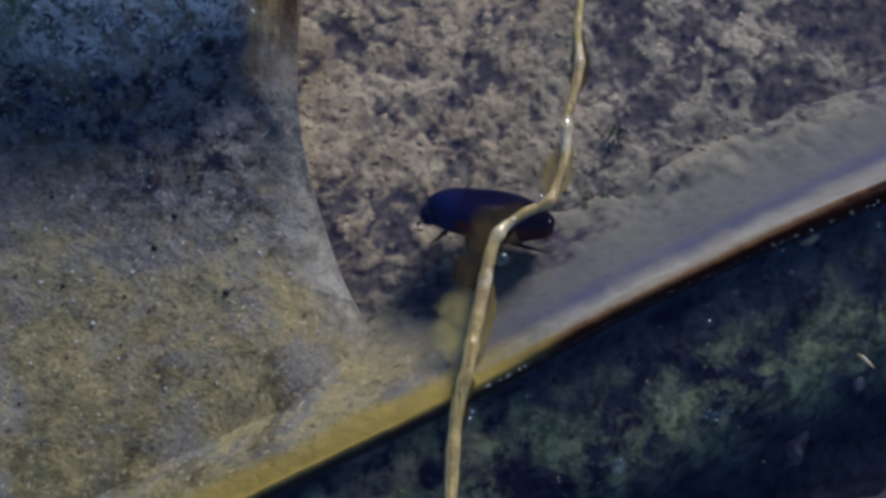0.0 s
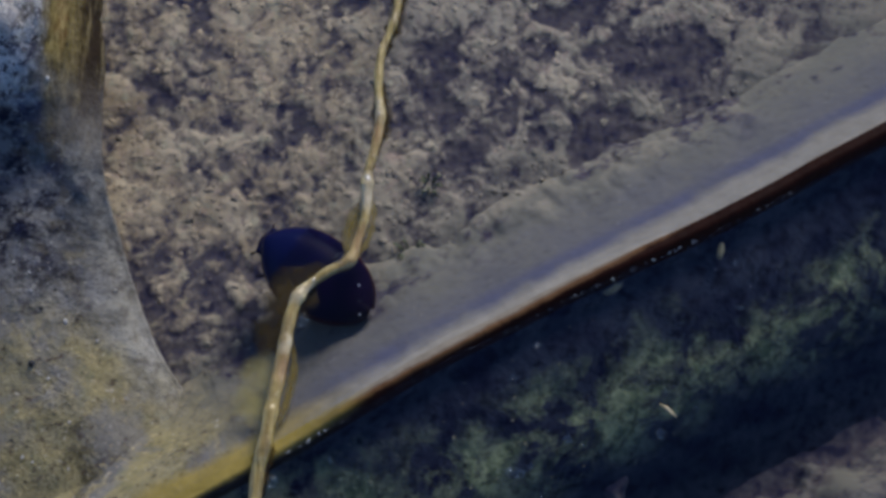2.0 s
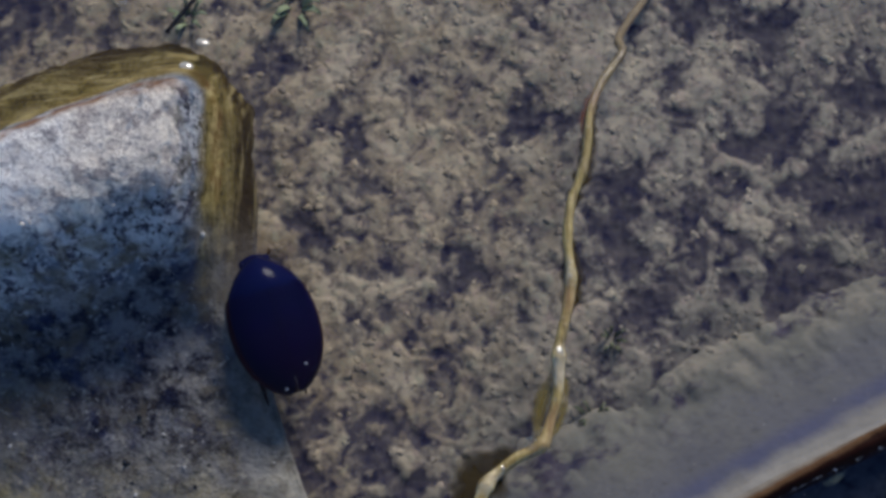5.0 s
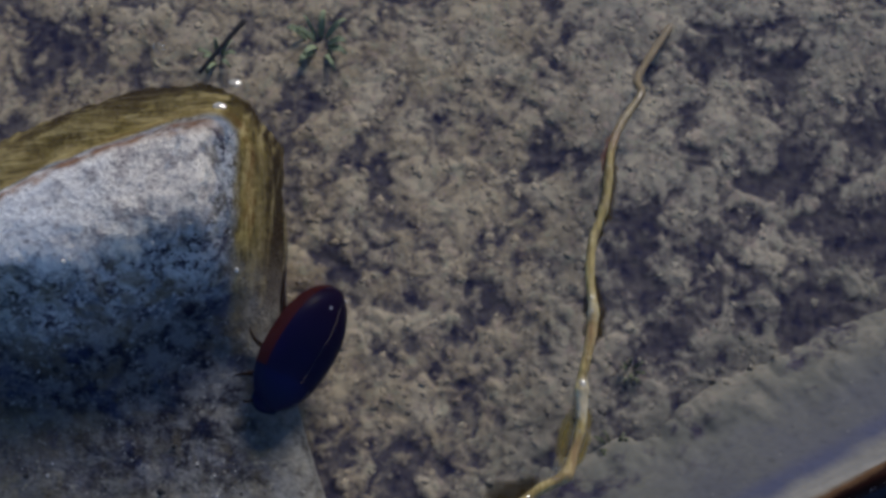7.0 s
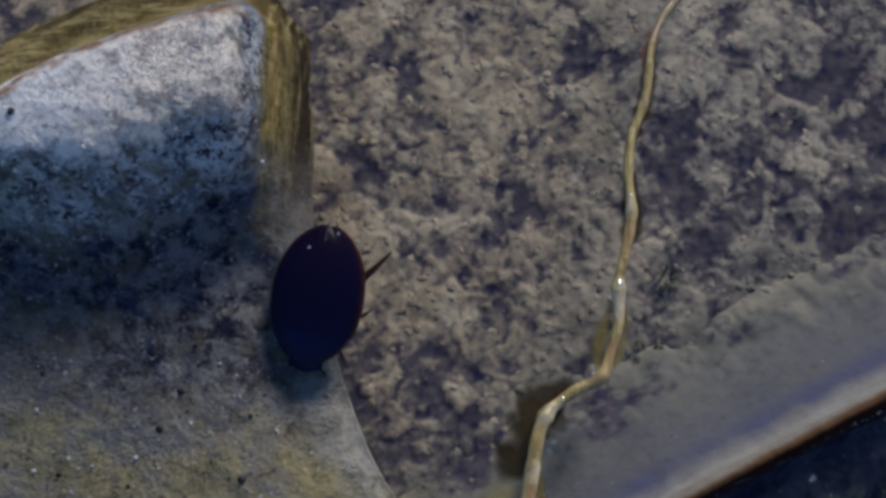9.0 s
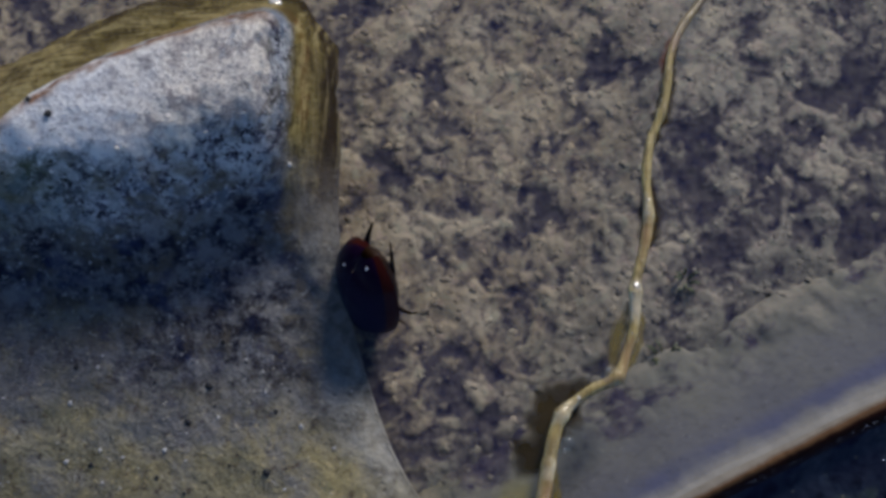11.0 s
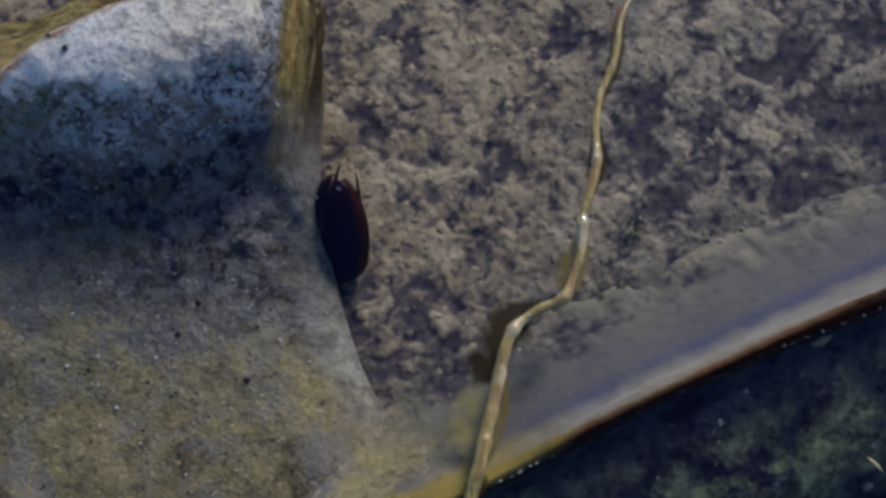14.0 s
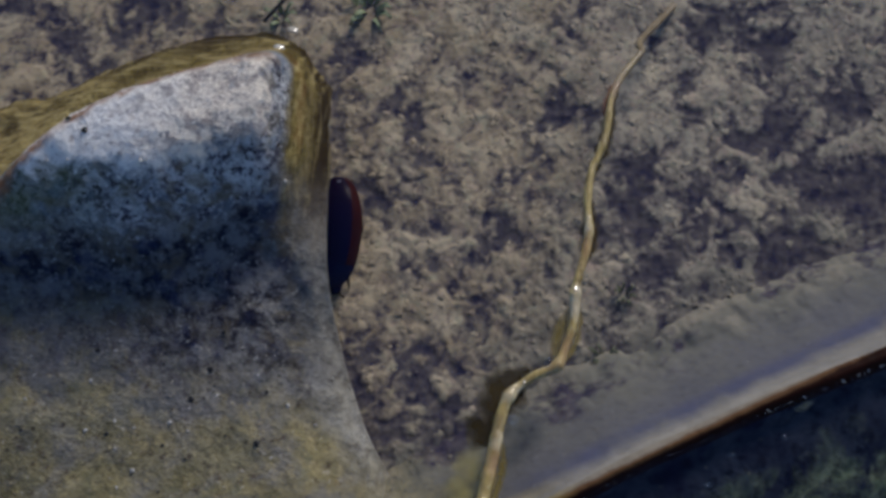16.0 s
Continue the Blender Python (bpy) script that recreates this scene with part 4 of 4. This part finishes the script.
# ---- small things ----
SKIN_SHADE = plain_material("skin_shade", (0.018, 0.012, 0.003), (0.065, 0.043, 0.010), 0.12, 0.5, 0.1, 0.01)
SHEATH = plain_material("sheath", (0.11, 0.08, 0.012), (0.22, 0.16, 0.026), 0.15, 0.45, 0.4, 0.01)
RED_SHEATH = plain_material("red_sheath", (0.12, 0.035, 0.015), (0.24, 0.085, 0.04), 0.1, 0.5, 0.2, 0.01)
PALE_SHEATH = plain_material("pale_sheath", (0.32, 0.265, 0.07), (0.44, 0.37, 0.13), 0.2, 0.5, 0.3, 0.01)
LEAF = plain_material("leaf", (0.17, 0.205, 0.11), (0.26, 0.29, 0.175), 0.1, 0.9, 0.05)
MUDDY_LEAF = plain_material("muddy_leaf", (0.085, 0.10, 0.055), (0.16, 0.165, 0.10), 0.1, 0.9, 0.05)
TWIG = plain_material("twig", (0.012, 0.011, 0.014), (0.04, 0.035, 0.035), 0.08, 0.7, 0.2, 0.02)
GRAIN = plain_material("quartz", (0.38, 0.36, 0.33), (0.62, 0.60, 0.56), 0.05, 0.6, 0.1)
GRIT = plain_material("grit", (0.008, 0.008, 0.009), (0.03, 0.028, 0.027), 0.05, 0.6, 0.3)
FLAKE = plain_material("flake", (0.07, 0.07, 0.045), (0.24, 0.23, 0.16), 0.05, 0.9, 0.05, 0.03)


def thin_out(material, alpha):
    """Soft tissue, thinning out towards its torn edges."""
    nt = material.node_tree
    body, grain, mul, add = nt.nodes.new("ShaderNodeAttribute"), nt.nodes.new("ShaderNodeTexNoise"), nt.nodes.new("ShaderNodeMath"), nt.nodes.new("ShaderNodeMath")
    body.attribute_name = "body"
    grain.inputs["Scale"].default_value, grain.inputs["Detail"].default_value = 900.0, 5.0
    tc = nt.nodes.new("ShaderNodeTexCoord")
    nt.links.new(tc.outputs["Object"], grain.inputs["Vector"])
    add.operation, mul.operation = "MULTIPLY", "MULTIPLY"
    ramp = nt.nodes.new("ShaderNodeMapRange")
    nt.links.new(grain.outputs["Fac"], ramp.inputs[0])
    ramp.inputs[1].default_value, ramp.inputs[2].default_value, ramp.inputs[3].default_value, ramp.inputs[4].default_value = 0.35, 0.62, 0.45, 1.0
    nt.links.new(body.outputs["Fac"], mul.inputs[0])
    nt.links.new(ramp.outputs[0], mul.inputs[1])
    nt.links.new(mul.outputs[0], add.inputs[0])
    add.inputs[1].default_value = alpha
    nt.links.new(add.outputs[0], nt.nodes["Principled BSDF"].inputs["Alpha"])


for thin, alpha in ((SHEATH, 0.85), (SKIN_SHADE, 1.7), (RED_SHEATH, 0.85), (PALE_SHEATH, 0.45)):
    thin_out(thin, alpha)


def blade(points, widths, thick=0.006, curl=0.0):
    """A thin leaf along points, with real thickness; curl lifts its edges."""
    bm = bmesh.new()
    body = bm.verts.layers.float.new("body")
    pts = [Vector(p) for p in points]
    rows = []
    for n, p in enumerate(pts):
        along = (pts[min(n + 1, len(pts) - 1)] - pts[max(n - 1, 0)]).normalized()
        side = along.cross(Vector((0, 0, 1))).normalized()
        w = float(widths[n])
        rows.append([bm.verts.new(p + side * w * k + Vector((0, 0, curl * w * k * k + h))) for h in (thick, -thick) for k in ((-1, -0.5, 0, 0.5, 1) if h > 0 else (1, 0.5, 0, -0.5, -1))])
        for v, k in zip(rows[-1], (-1, -0.5, 0, 0.5, 1, 1, 0.5, 0, -0.5, -1)):
            v[body] = (1 - abs(k) ** 1.5) * min(1.0, 5 * (n + 0.2) / len(pts), 5 * (len(pts) - n - 0.8) / len(pts))
    for a, b in zip(rows, rows[1:]):
        for k in range(10):
            bm.faces.new((a[k], a[(k + 1) % 10], b[(k + 1) % 10], b[k]))
    bm.faces.new(rows[0])
    bm.faces.new(rows[-1][::-1])
    return bm


def leaf_shape(points, width, step=0.04, seed=1, **more):
    line = [Vector(p) for p in glide(points, step)]
    rng = random.Random(seed)
    n = len(line)
    return blade(line, [max(0.004, width * math.sin(math.pi * min(1, (k + 0.6) / n)) ** 0.7 * rng.uniform(0.7, 1.3)) for k in range(n)], **more)


def make_sheaths(stalk):
    """Shreds of leaf sheath slung from the stalk just under the water, and a dark patch for shade."""
    part("sheath", leaf_shape([(0.47, 0.80, -0.05), (0.40, 0.62, -0.05), (0.345, 0.45, -0.05), (0.34, 0.28, -0.04)], 0.06, curl=0.2, seed=2), SHEATH, stalk, "olive brown torn leaf sheath")
    part("sheath", leaf_shape([(0.50, 0.80, -0.05), (0.53, 0.62, -0.05), (0.49, 0.42, -0.05), (0.40, 0.26, -0.04)], 0.03, curl=0.2, seed=3), SHEATH, stalk, "olive brown torn leaf sheath")
    # soft dark patch added where shade lies beside the stalk's bend
    part("sheath", leaf_shape([(0.24, 0.22, -0.05), (0.08, 0.14, -0.06), (-0.05, 0.0, -0.07), (-0.14, -0.20, -0.09), (-0.29, -0.44, -0.14)], 0.19, curl=0.3, seed=4), SKIN_SHADE, stalk, "dark brown patch standing in for shade beside the stalk")
    part("sheath", leaf_shape([(-0.18, -0.40, -0.08), (-0.27, -0.60, -0.10), (-0.30, -0.78, -0.10), (-0.26, -0.98, -0.08)], 0.17, curl=0.1, seed=5), PALE_SHEATH, stalk, "pale yellow leaf sheath")
    part("sheath", leaf_shape([(0.78, 2.74, -0.02), (0.72, 2.62, -0.03), (0.68, 2.48, -0.03), (0.67, 2.36, -0.02)], 0.045, curl=0.2, seed=9), RED_SHEATH, stalk, "rust-red torn leaf sheath")
    part("sheath", leaf_shape([(-0.04, -0.30, -0.05), (-0.02, -0.52, -0.05), (-0.06, -0.75, -0.05), (-0.12, -0.95, -0.03)], 0.04, curl=0.1, seed=6), SHEATH, stalk, "olive brown torn leaf sheath")


def make_skin(stalk):
    """The brown dead skin that still clings along the stalk."""
    for n, (low, high, width) in enumerate(((0.95, 1.75, 0.075), (1.7, 2.75, 0.07), (-1.6, -0.95, 0.08))):
        line = [p for p in glide(STRAW_LINE, 0.04) if low < p[1] < high]
        part("skin", leaf_shape([(p[0] + 0.01, p[1], p[2] - 0.04) for p in line[::3]], width, seed=30 + n, curl=0.2), SKIN_SHADE, stalk, "thin brown dead skin along the stalk")


def make_plant(x, y, reach, leaves, seed, sunk=0.07, width=0.028, green=None):
    rng = random.Random(seed)
    z = float(bed_height(np.array([x]), np.array([y]))[0])
    plant = tagged(new("water_plant"), "small soft green water plant rooted in mud", "plant", "green water plants on the mud")
    plant.location = (x * CM, y * CM, (z - sunk) * CM)
    for k in range(leaves):
        a = 2 * math.pi * k / leaves + rng.uniform(-0.4, 0.4)
        r = reach * rng.uniform(0.6, 1.0)
        d = Vector((math.cos(a), math.sin(a), 0))
        part("leaf", leaf_shape([d * 0.01, d * r * 0.4 + Vector((0, 0, 0.14 * rng.uniform(0.6, 1.2))), d * r * 0.8 + Vector((0, 0, 0.2)), d * r + Vector((0, 0, 0.16))], width * rng.uniform(0.7, 1.3), seed=seed + k, curl=0.4), green or LEAF, plant)


def make_twig():
    twig = part("twig", tube(bmesh.new(), glide([(-1.93, 3.52, 0.03), (-2.06, 3.37, 0.0), (-2.19, 3.22, -0.04), (-2.26, 3.14, -0.07)], 0.03), [0.022] * 6 + [0.018] * 60, 8), TWIG)
    tagged(twig, "short black twig poking out of the water", "twig")


def pebble(size, seed, u=8, v=6):
    rng = random.Random(seed)
    bm = ellipsoid((0, 0, 0), (size, size * rng.uniform(0.6, 1.0), size * rng.uniform(0.5, 0.8)), u, v)
    for p in bm.verts:
        p.co *= rng.uniform(0.75, 1.25)
    return bm


def make_grains():
    rng = random.Random(5)
    bright = part("quartz_grain", pebble(0.022, 1), GRAIN)
    tagged(bright, "tiny white quartz grain on the boulder", "grain", "grains on the boulder")
    dark = part("grit_grain", pebble(0.026, 2), GRIT)
    tagged(dark, "tiny black grit grain on the boulder", "grain", "grains on the boulder")

    def put(ob, x, y, first, known):
        z = float(rock_height(np.array([x]), np.array([y]))[0]) + 0.006
        m = pose(x * CM, y * CM, z * CM, 0, 0, rng.uniform(0, 360))
        grain = ob if first else copy_thing(ob, m)
        grain.matrix_basis = m @ Matrix.Scale(1.0 if known else rng.uniform(0.3, 0.75), 4)

    spots = [(-1.89, 1.62), (-2.95, 1.55), (-3.4, 1.42), (-3.38, 0.0), (-1.77, -0.1), (-2.7, -0.3), (-2.95, -0.7), (-3.38, -0.4)]
    spots += [(rng.uniform(-3.9, -1.4), rng.uniform(-1.4, 0.4)) for _ in range(34)] + [(rng.uniform(-3.9, -2.0), rng.uniform(0.4, 1.9)) for _ in range(10)]
    for n, (x, y) in enumerate(spots):
        put(bright, x, y, n == 0, n < 8)
    spots = [(-2.42, 0.15), (-1.98, -0.43), (-2.55, -0.1), (-3.13, 0.95), (-3.4, 1.75), (-3.55, 1.85)]
    spots += [(rng.uniform(-3.9, -1.4), rng.uniform(-1.4, 1.0)) for _ in range(26)]
    for n, (x, y) in enumerate(spots):
        put(dark, x, y, n == 0, n < 6)


def bubble_material():
    m = water_material()
    m.name = "bubble"
    for n in m.node_tree.nodes:
        if n.type == "MATH" and n.operation == "MULTIPLY_ADD":
            n.inputs[1].default_value, n.inputs[2].default_value = 0.55, 0.03
        if n.type == "MATH" and n.operation == "POWER":
            n.inputs[1].default_value = 2.5
        if n.type == "BSDF_GLOSSY":
            n.inputs["Roughness"].default_value = 0.08
    return m


def make_bubbles():
    rng = random.Random(9)
    bubble = part("air_bubble", ellipsoid((0, 0, 0), (1, 1, 0.8), 18, 12), bubble_material())
    tagged(bubble, "small clear air bubble floating on the water", "bubble", "bubbles on the water")
    places = [(0.037, -0.20, 0.055), (0.30, 0.26, 0.05), (-0.14, -1.33, 0.05), (0.88, -1.64, 0.065), (1.49, -1.26, 0.035), (1.56, -1.27, 0.045), (1.70, -0.37, 0.03), (2.55, -1.0, 0.04),
              (1.90, -1.04, 0.035), (1.52, -0.60, 0.025), (1.45, -0.70, 0.02), (-2.55, 3.30, 0.05)]
    for _ in range(34):
        a, c = rng.uniform(0.9, 5.4), -rng.uniform(0.12, 1.25) ** 1.0
        x, y = RIDGE_A + a * RIDGE_DIR + c * np.array((-RIDGE_DIR[1], RIDGE_DIR[0]))
        places.append((float(x), float(y), rng.choice((0.01, 0.012, 0.014, 0.018, 0.024))))
    for n, (x, y, r) in enumerate(places):
        m = pose(x * CM, y * CM, 0.2 * r * CM)
        ob = bubble if n == 0 else copy_thing(bubble, m)
        ob.matrix_basis = m @ Matrix.Scale(r, 4)


def make_sparkles():
    rng = random.Random(12)
    # flat tilted beads added to stand in for sparkles along the waterline
    shine = plain_material("droplet", (0.4, 0.4, 0.4), (0.5, 0.5, 0.5), 0.1, 0.15, 0.9)
    drop = part("droplet", ellipsoid((0, 0, 0), (1.3, 1, 0.4), 10, 8), shine)
    tagged(drop, "tiny bead added as a sparkle on the ledge's edge", "droplet", "droplets along the ledge")
    for n in range(90):
        a = 5.8 - 4.2 * rng.random() ** 1.3
        c = -0.060 + rng.uniform(-0.008, 0.008)
        z = float(ridge_height(np.array([a]), np.array([c]))[0])
        x, y = RIDGE_A + a * RIDGE_DIR + (c + float(ridge_wander(np.array([a]))[0])) * np.array((-RIDGE_DIR[1], RIDGE_DIR[0]))
        m = pose(x * CM, y * CM, max(z, 0.02) * CM, -17, 10, 29)
        ob = drop if n == 0 else copy_thing(drop, m)
        ob.matrix_basis = m @ Matrix.Scale(rng.choice((0.002, 0.0025, 0.003, 0.003, 0.004, 0.006)), 4)


def make_beads():
    """Beads added to stand in for sun glints on the stalk and the boulder's wet tip."""
    shine = plain_material("bead", (0.25, 0.22, 0.16), (0.35, 0.32, 0.26), 0.1, 0.10, 1.0)
    first = part("glint_bead", ellipsoid((0, 0, 0), (1, 1.5, 0.3), 12, 8), shine)
    tagged(first, "bright bead added as a sun glint on the straw stalk", "droplet", "beads of water on the stalk")
    spots = [(0.485, 0.87, 0.040, 0.022), (0.478, 0.78, 0.034, 0.013), (0.565, 1.38, 0.036, 0.015), (0.56, 1.47, 0.032, 0.010), (0.01, 0.01, 0.048, 0.011), (-0.02, -0.07, 0.042, 0.008),
             (0.11, 0.10, 0.036, 0.012), (0.36, 0.25, 0.044, 0.011), (-0.08, -0.35, 0.060, 0.015), (0.55, 1.62, 0.030, 0.009), (0.46, 0.55, 0.032, 0.009), (-0.16, -0.85, 0.105, 0.012)]
    for n, (x, y, z, r) in enumerate(spots):
        m = pose(x * CM, y * CM, z * CM, -17, 10, 0)
        ob = first if n == 0 else copy_thing(first, m)
        ob.matrix_basis = m @ Matrix.Scale(r, 4)
    for x, y, r in ((-1.98, 3.03, 0.048), (-2.07, 2.82, 0.050)):
        z = max(0.01, float(rock_height(np.array([x]), np.array([y]))[0]))
        ob = part("glint_bead", ellipsoid((0, 0, 0), (r, 0.75 * r, 0.22 * r), 14, 10), shine)
        tagged(ob, "bright bead added as a sun glint on the boulder's wet tip", "droplet")
        ob.location, ob.rotation_euler = (x * CM, y * CM, (z + 0.012) * CM), (radians(-17), radians(10), 0)


def make_specks():
    """Specks of lime and trapped air strewn over the algae."""
    rng = random.Random(33)
    bm = bmesh.new()
    for _ in range(110):
        a, c = rng.uniform(0.6, 5.6), -rng.uniform(0.10, 1.35)
        z = float(ridge_height(np.array([a]), np.array([c]))[0])
        x, y = RIDGE_A + a * RIDGE_DIR + c * np.array((-RIDGE_DIR[1], RIDGE_DIR[0]))
        r = rng.choice((0.004, 0.004, 0.005, 0.006, 0.008, 0.011))
        m = Matrix.LocRotScale((x, y, z + 0.3 * r), Euler((0, 0, rng.uniform(0, 6))), (r * rng.uniform(0.8, 1.8), r, 0.6 * r))
        bmesh.ops.create_icosphere(bm, subdivisions=1, radius=1.0, matrix=m)
    tagged(part("algae_specks", bm, FLAKE), "pale specks of lime and air on the dark algae", "specks", kind="stuff")


def make_flakes():
    for n, (name, x, y, z, size, turn, label) in enumerate((
            ("lime_flake", 2.24, 0.08, -0.04, 0.10, 20, "pale crumbly flake clinging below the ledge"), ("lime_flake", 3.05, 0.34, -0.06, 0.06, 80, "pale crumbly flake clinging below the ledge"),
            ("grass_chip", 2.61, -0.83, -0.02, 0.075, -38, "thin straw-yellow chip of grass on the water"))):
        if name == "grass_chip":
            ob = part(name, tube(bmesh.new(), [(-size, 0, 0), (-0.3 * size, 0.006, 0), (0.4 * size, 0, 0.004), (size, -0.004, 0)], [0.006, 0.014, 0.012, 0.004], 8, 0.6), STRAW)
        else:
            ob = part(name, pebble(size, 20 + n, 14, 8), FLAKE)
            ob.scale = (1, 0.6, 0.35)
        ob.location, ob.rotation_euler = (x * CM, y * CM, z * CM), (0, 0, radians(turn))
        tagged(ob, label, "flake" if name == "lime_flake" else "chip")


make_ground()
make_flocs()
make_rock()
make_ridge()
STALK = make_straw()
make_sheaths(STALK)
make_skin(STALK)
make_water()
for spot in ((0.80, 0.52, 0.20, 10, 3, 0.14, 0.012, MUDDY_LEAF), (0.92, 1.10, 0.13, 8, 21, 0.13, 0.012, MUDDY_LEAF), (-1.46, 3.70, 0.30, 10, 41, 0.09, 0.022), (-2.25, 3.55, 0.18, 7, 61, 0.09, 0.016)):
    make_plant(*spot)
make_twig()
make_grains()
make_bubbles()
make_sparkles()
make_specks()
make_beads()
make_flakes()
BEETLE, LEGS = make_beetle()

# seconds, x, y, z (cm), heading (degrees from +x), head-down pitch, roll
BEETLE_ROWS = [
    (0, -0.10, 0.24, -0.40, 174, 0, 48),
    (0.4, -0.06, 0.21, -0.40, 176, 0, 36),
    (0.6, 0.07, 0.23, -0.40, 144, 0, 6),
    (1, 0.09, 0.25, -0.40, 138, 0, 0),
    (1.5, 0.12, 0.20, -0.40, 135, 0, 0),
    (2, 0.06, 0.27, -0.40, 145, 0, 0),
    (2.3, -0.57, 0.44, -0.38, 172, 0, 0),
    (2.5, -0.73, 0.49, -0.35, 183, -10, 0),
    (2.7, -0.99, 0.52, -0.30, 182, -10, 0),
    (3, -1.36, 0.46, -0.30, 148, -12, 0),
    (3.5, -1.49, 0.60, -0.30, 130, 0, 0),
    (4, -1.49, 0.76, -0.30, 115, 0, 8),
    (4.5, -1.46, 1.09, -0.30, 108, 0, 12),
    (4.7, -1.46, 1.10, -0.30, 105, 0, 15),
    (6.8, -1.39, 1.42, -0.30, 246, 0, -58),
    (7, -1.50, 1.12, -0.30, 241, 0, -55),
    (7.5, -1.50, 1.04, -0.30, 229, 5, -35),
    (8, -1.60, 0.74, -0.30, 197, 5, -12),
    (8.5, -1.61, 0.66, -0.30, 152, 0, 5),
    (8.8, -1.55, 0.71, -0.30, 215, 8, 0),
    (9, -1.53, 0.76, -0.28, 260, 18, 0),
    (9.2, -1.42, 0.82, -0.32, 262, 28, 0),
    (11.3, -1.32, 0.88, -0.38, 256, 75, 40),
    (11.6, -1.30, 0.88, -0.38, 256, 75, 40),
    (12, -1.32, 0.86, -0.38, 256, 75, 40),
    (12.5, -1.30, 0.85, -0.38, 256, 75, 40),
    (13, -1.32, 0.86, -0.38, 256, 75, 40),
    (13.4, -1.33, 0.83, -0.42, 258, 73, 40),
    (13.7, -1.35, 0.85, -0.50, 265, 62, 40),
    (14, -1.42, 0.84, -0.62, 268, 50, 36),
    (14.3, -1.43, 0.98, -0.62, 268, 54, 36),
    (14.6, -1.44, 1.16, -0.62, 268, 55, 36),
    (15, -1.53, 1.22, -0.64, 268, 34, 36),
    (15.5, -1.56, 1.38, -0.64, 266, 28, 38),
    (16, -1.56, 1.40, -0.63, 266, 18, 40),
]


def facing(heading, pitch, roll):
    return Euler((0, 0, radians(heading - 90))).to_matrix().to_4x4() @ Euler((radians(-pitch), 0, 0)).to_matrix().to_4x4() @ Euler((0, radians(roll), 0)).to_matrix().to_4x4()


def motions():
    for name, side, leg in LEGS:
        base = leg.location.copy()
        swing = {"front_leg": 7, "middle_leg": 10, "hind_leg": 8}[name]
        beat = {"front_leg": 0.0, "middle_leg": 1.2, "hind_leg": 2.6}[name] + (0.5 if side > 0 else 0.0)
        # hind legs lie folded back and kick out now and then
        kick = {}
        if name == "hind_leg":
            kick = {0.25 * k: -32 for k in range(65)}
            if side > 0:
                kick.update({1.0: 35, 1.25: 0, 6.5: -10, 6.75: 0, 7.0: 5, 7.25: 0, 7.5: -10, 11.25: 40, 13.25: 35, **{11.5 + 0.25 * k: 42 for k in range(7)}})
            else:
                kick.update({3.75: -20, 4.0: -8, 4.25: 0, 4.5: 2, 4.75: 0, 5.0: -15, 8.75: -10, 9.0: 25, 9.25: 10, **{11.0 + 0.25 * k: -48 for k in range(21)}})
        if name != "hind_leg":
            # drawn in while it squeezes in beneath the boulder
            kick = {13.75 + 0.25 * k: (-65 if name == "middle_leg" else 55) for k in range(10)}
        # one hind leg is braced up against the boulder while the beetle hangs head down
        brace = {11.0: -25, 13.25: -25, **{11.25 + 0.25 * k: -55 for k in range(8)}} if name == "hind_leg" and side > 0 else {}
        rows = []
        for k in range(65):
            turn = kick.get(0.25 * k, 0) + swing * math.sin(0.25 * k * 4.4 + beat)
            rows.append((0.25 * k, Matrix.Translation(base) @ pose(0, 0, 0, 0, brace.get(0.25 * k, 0)) @ pose(0, 0, 0, 0, 0, side * turn)))
        walk(leg, rows)
    walk(BEETLE, [(t, Matrix.Translation((x * CM, y * CM, z * CM)) @ facing(h, p, r)) for t, x, y, z, h, p, r in BEETLE_ROWS])


motions()
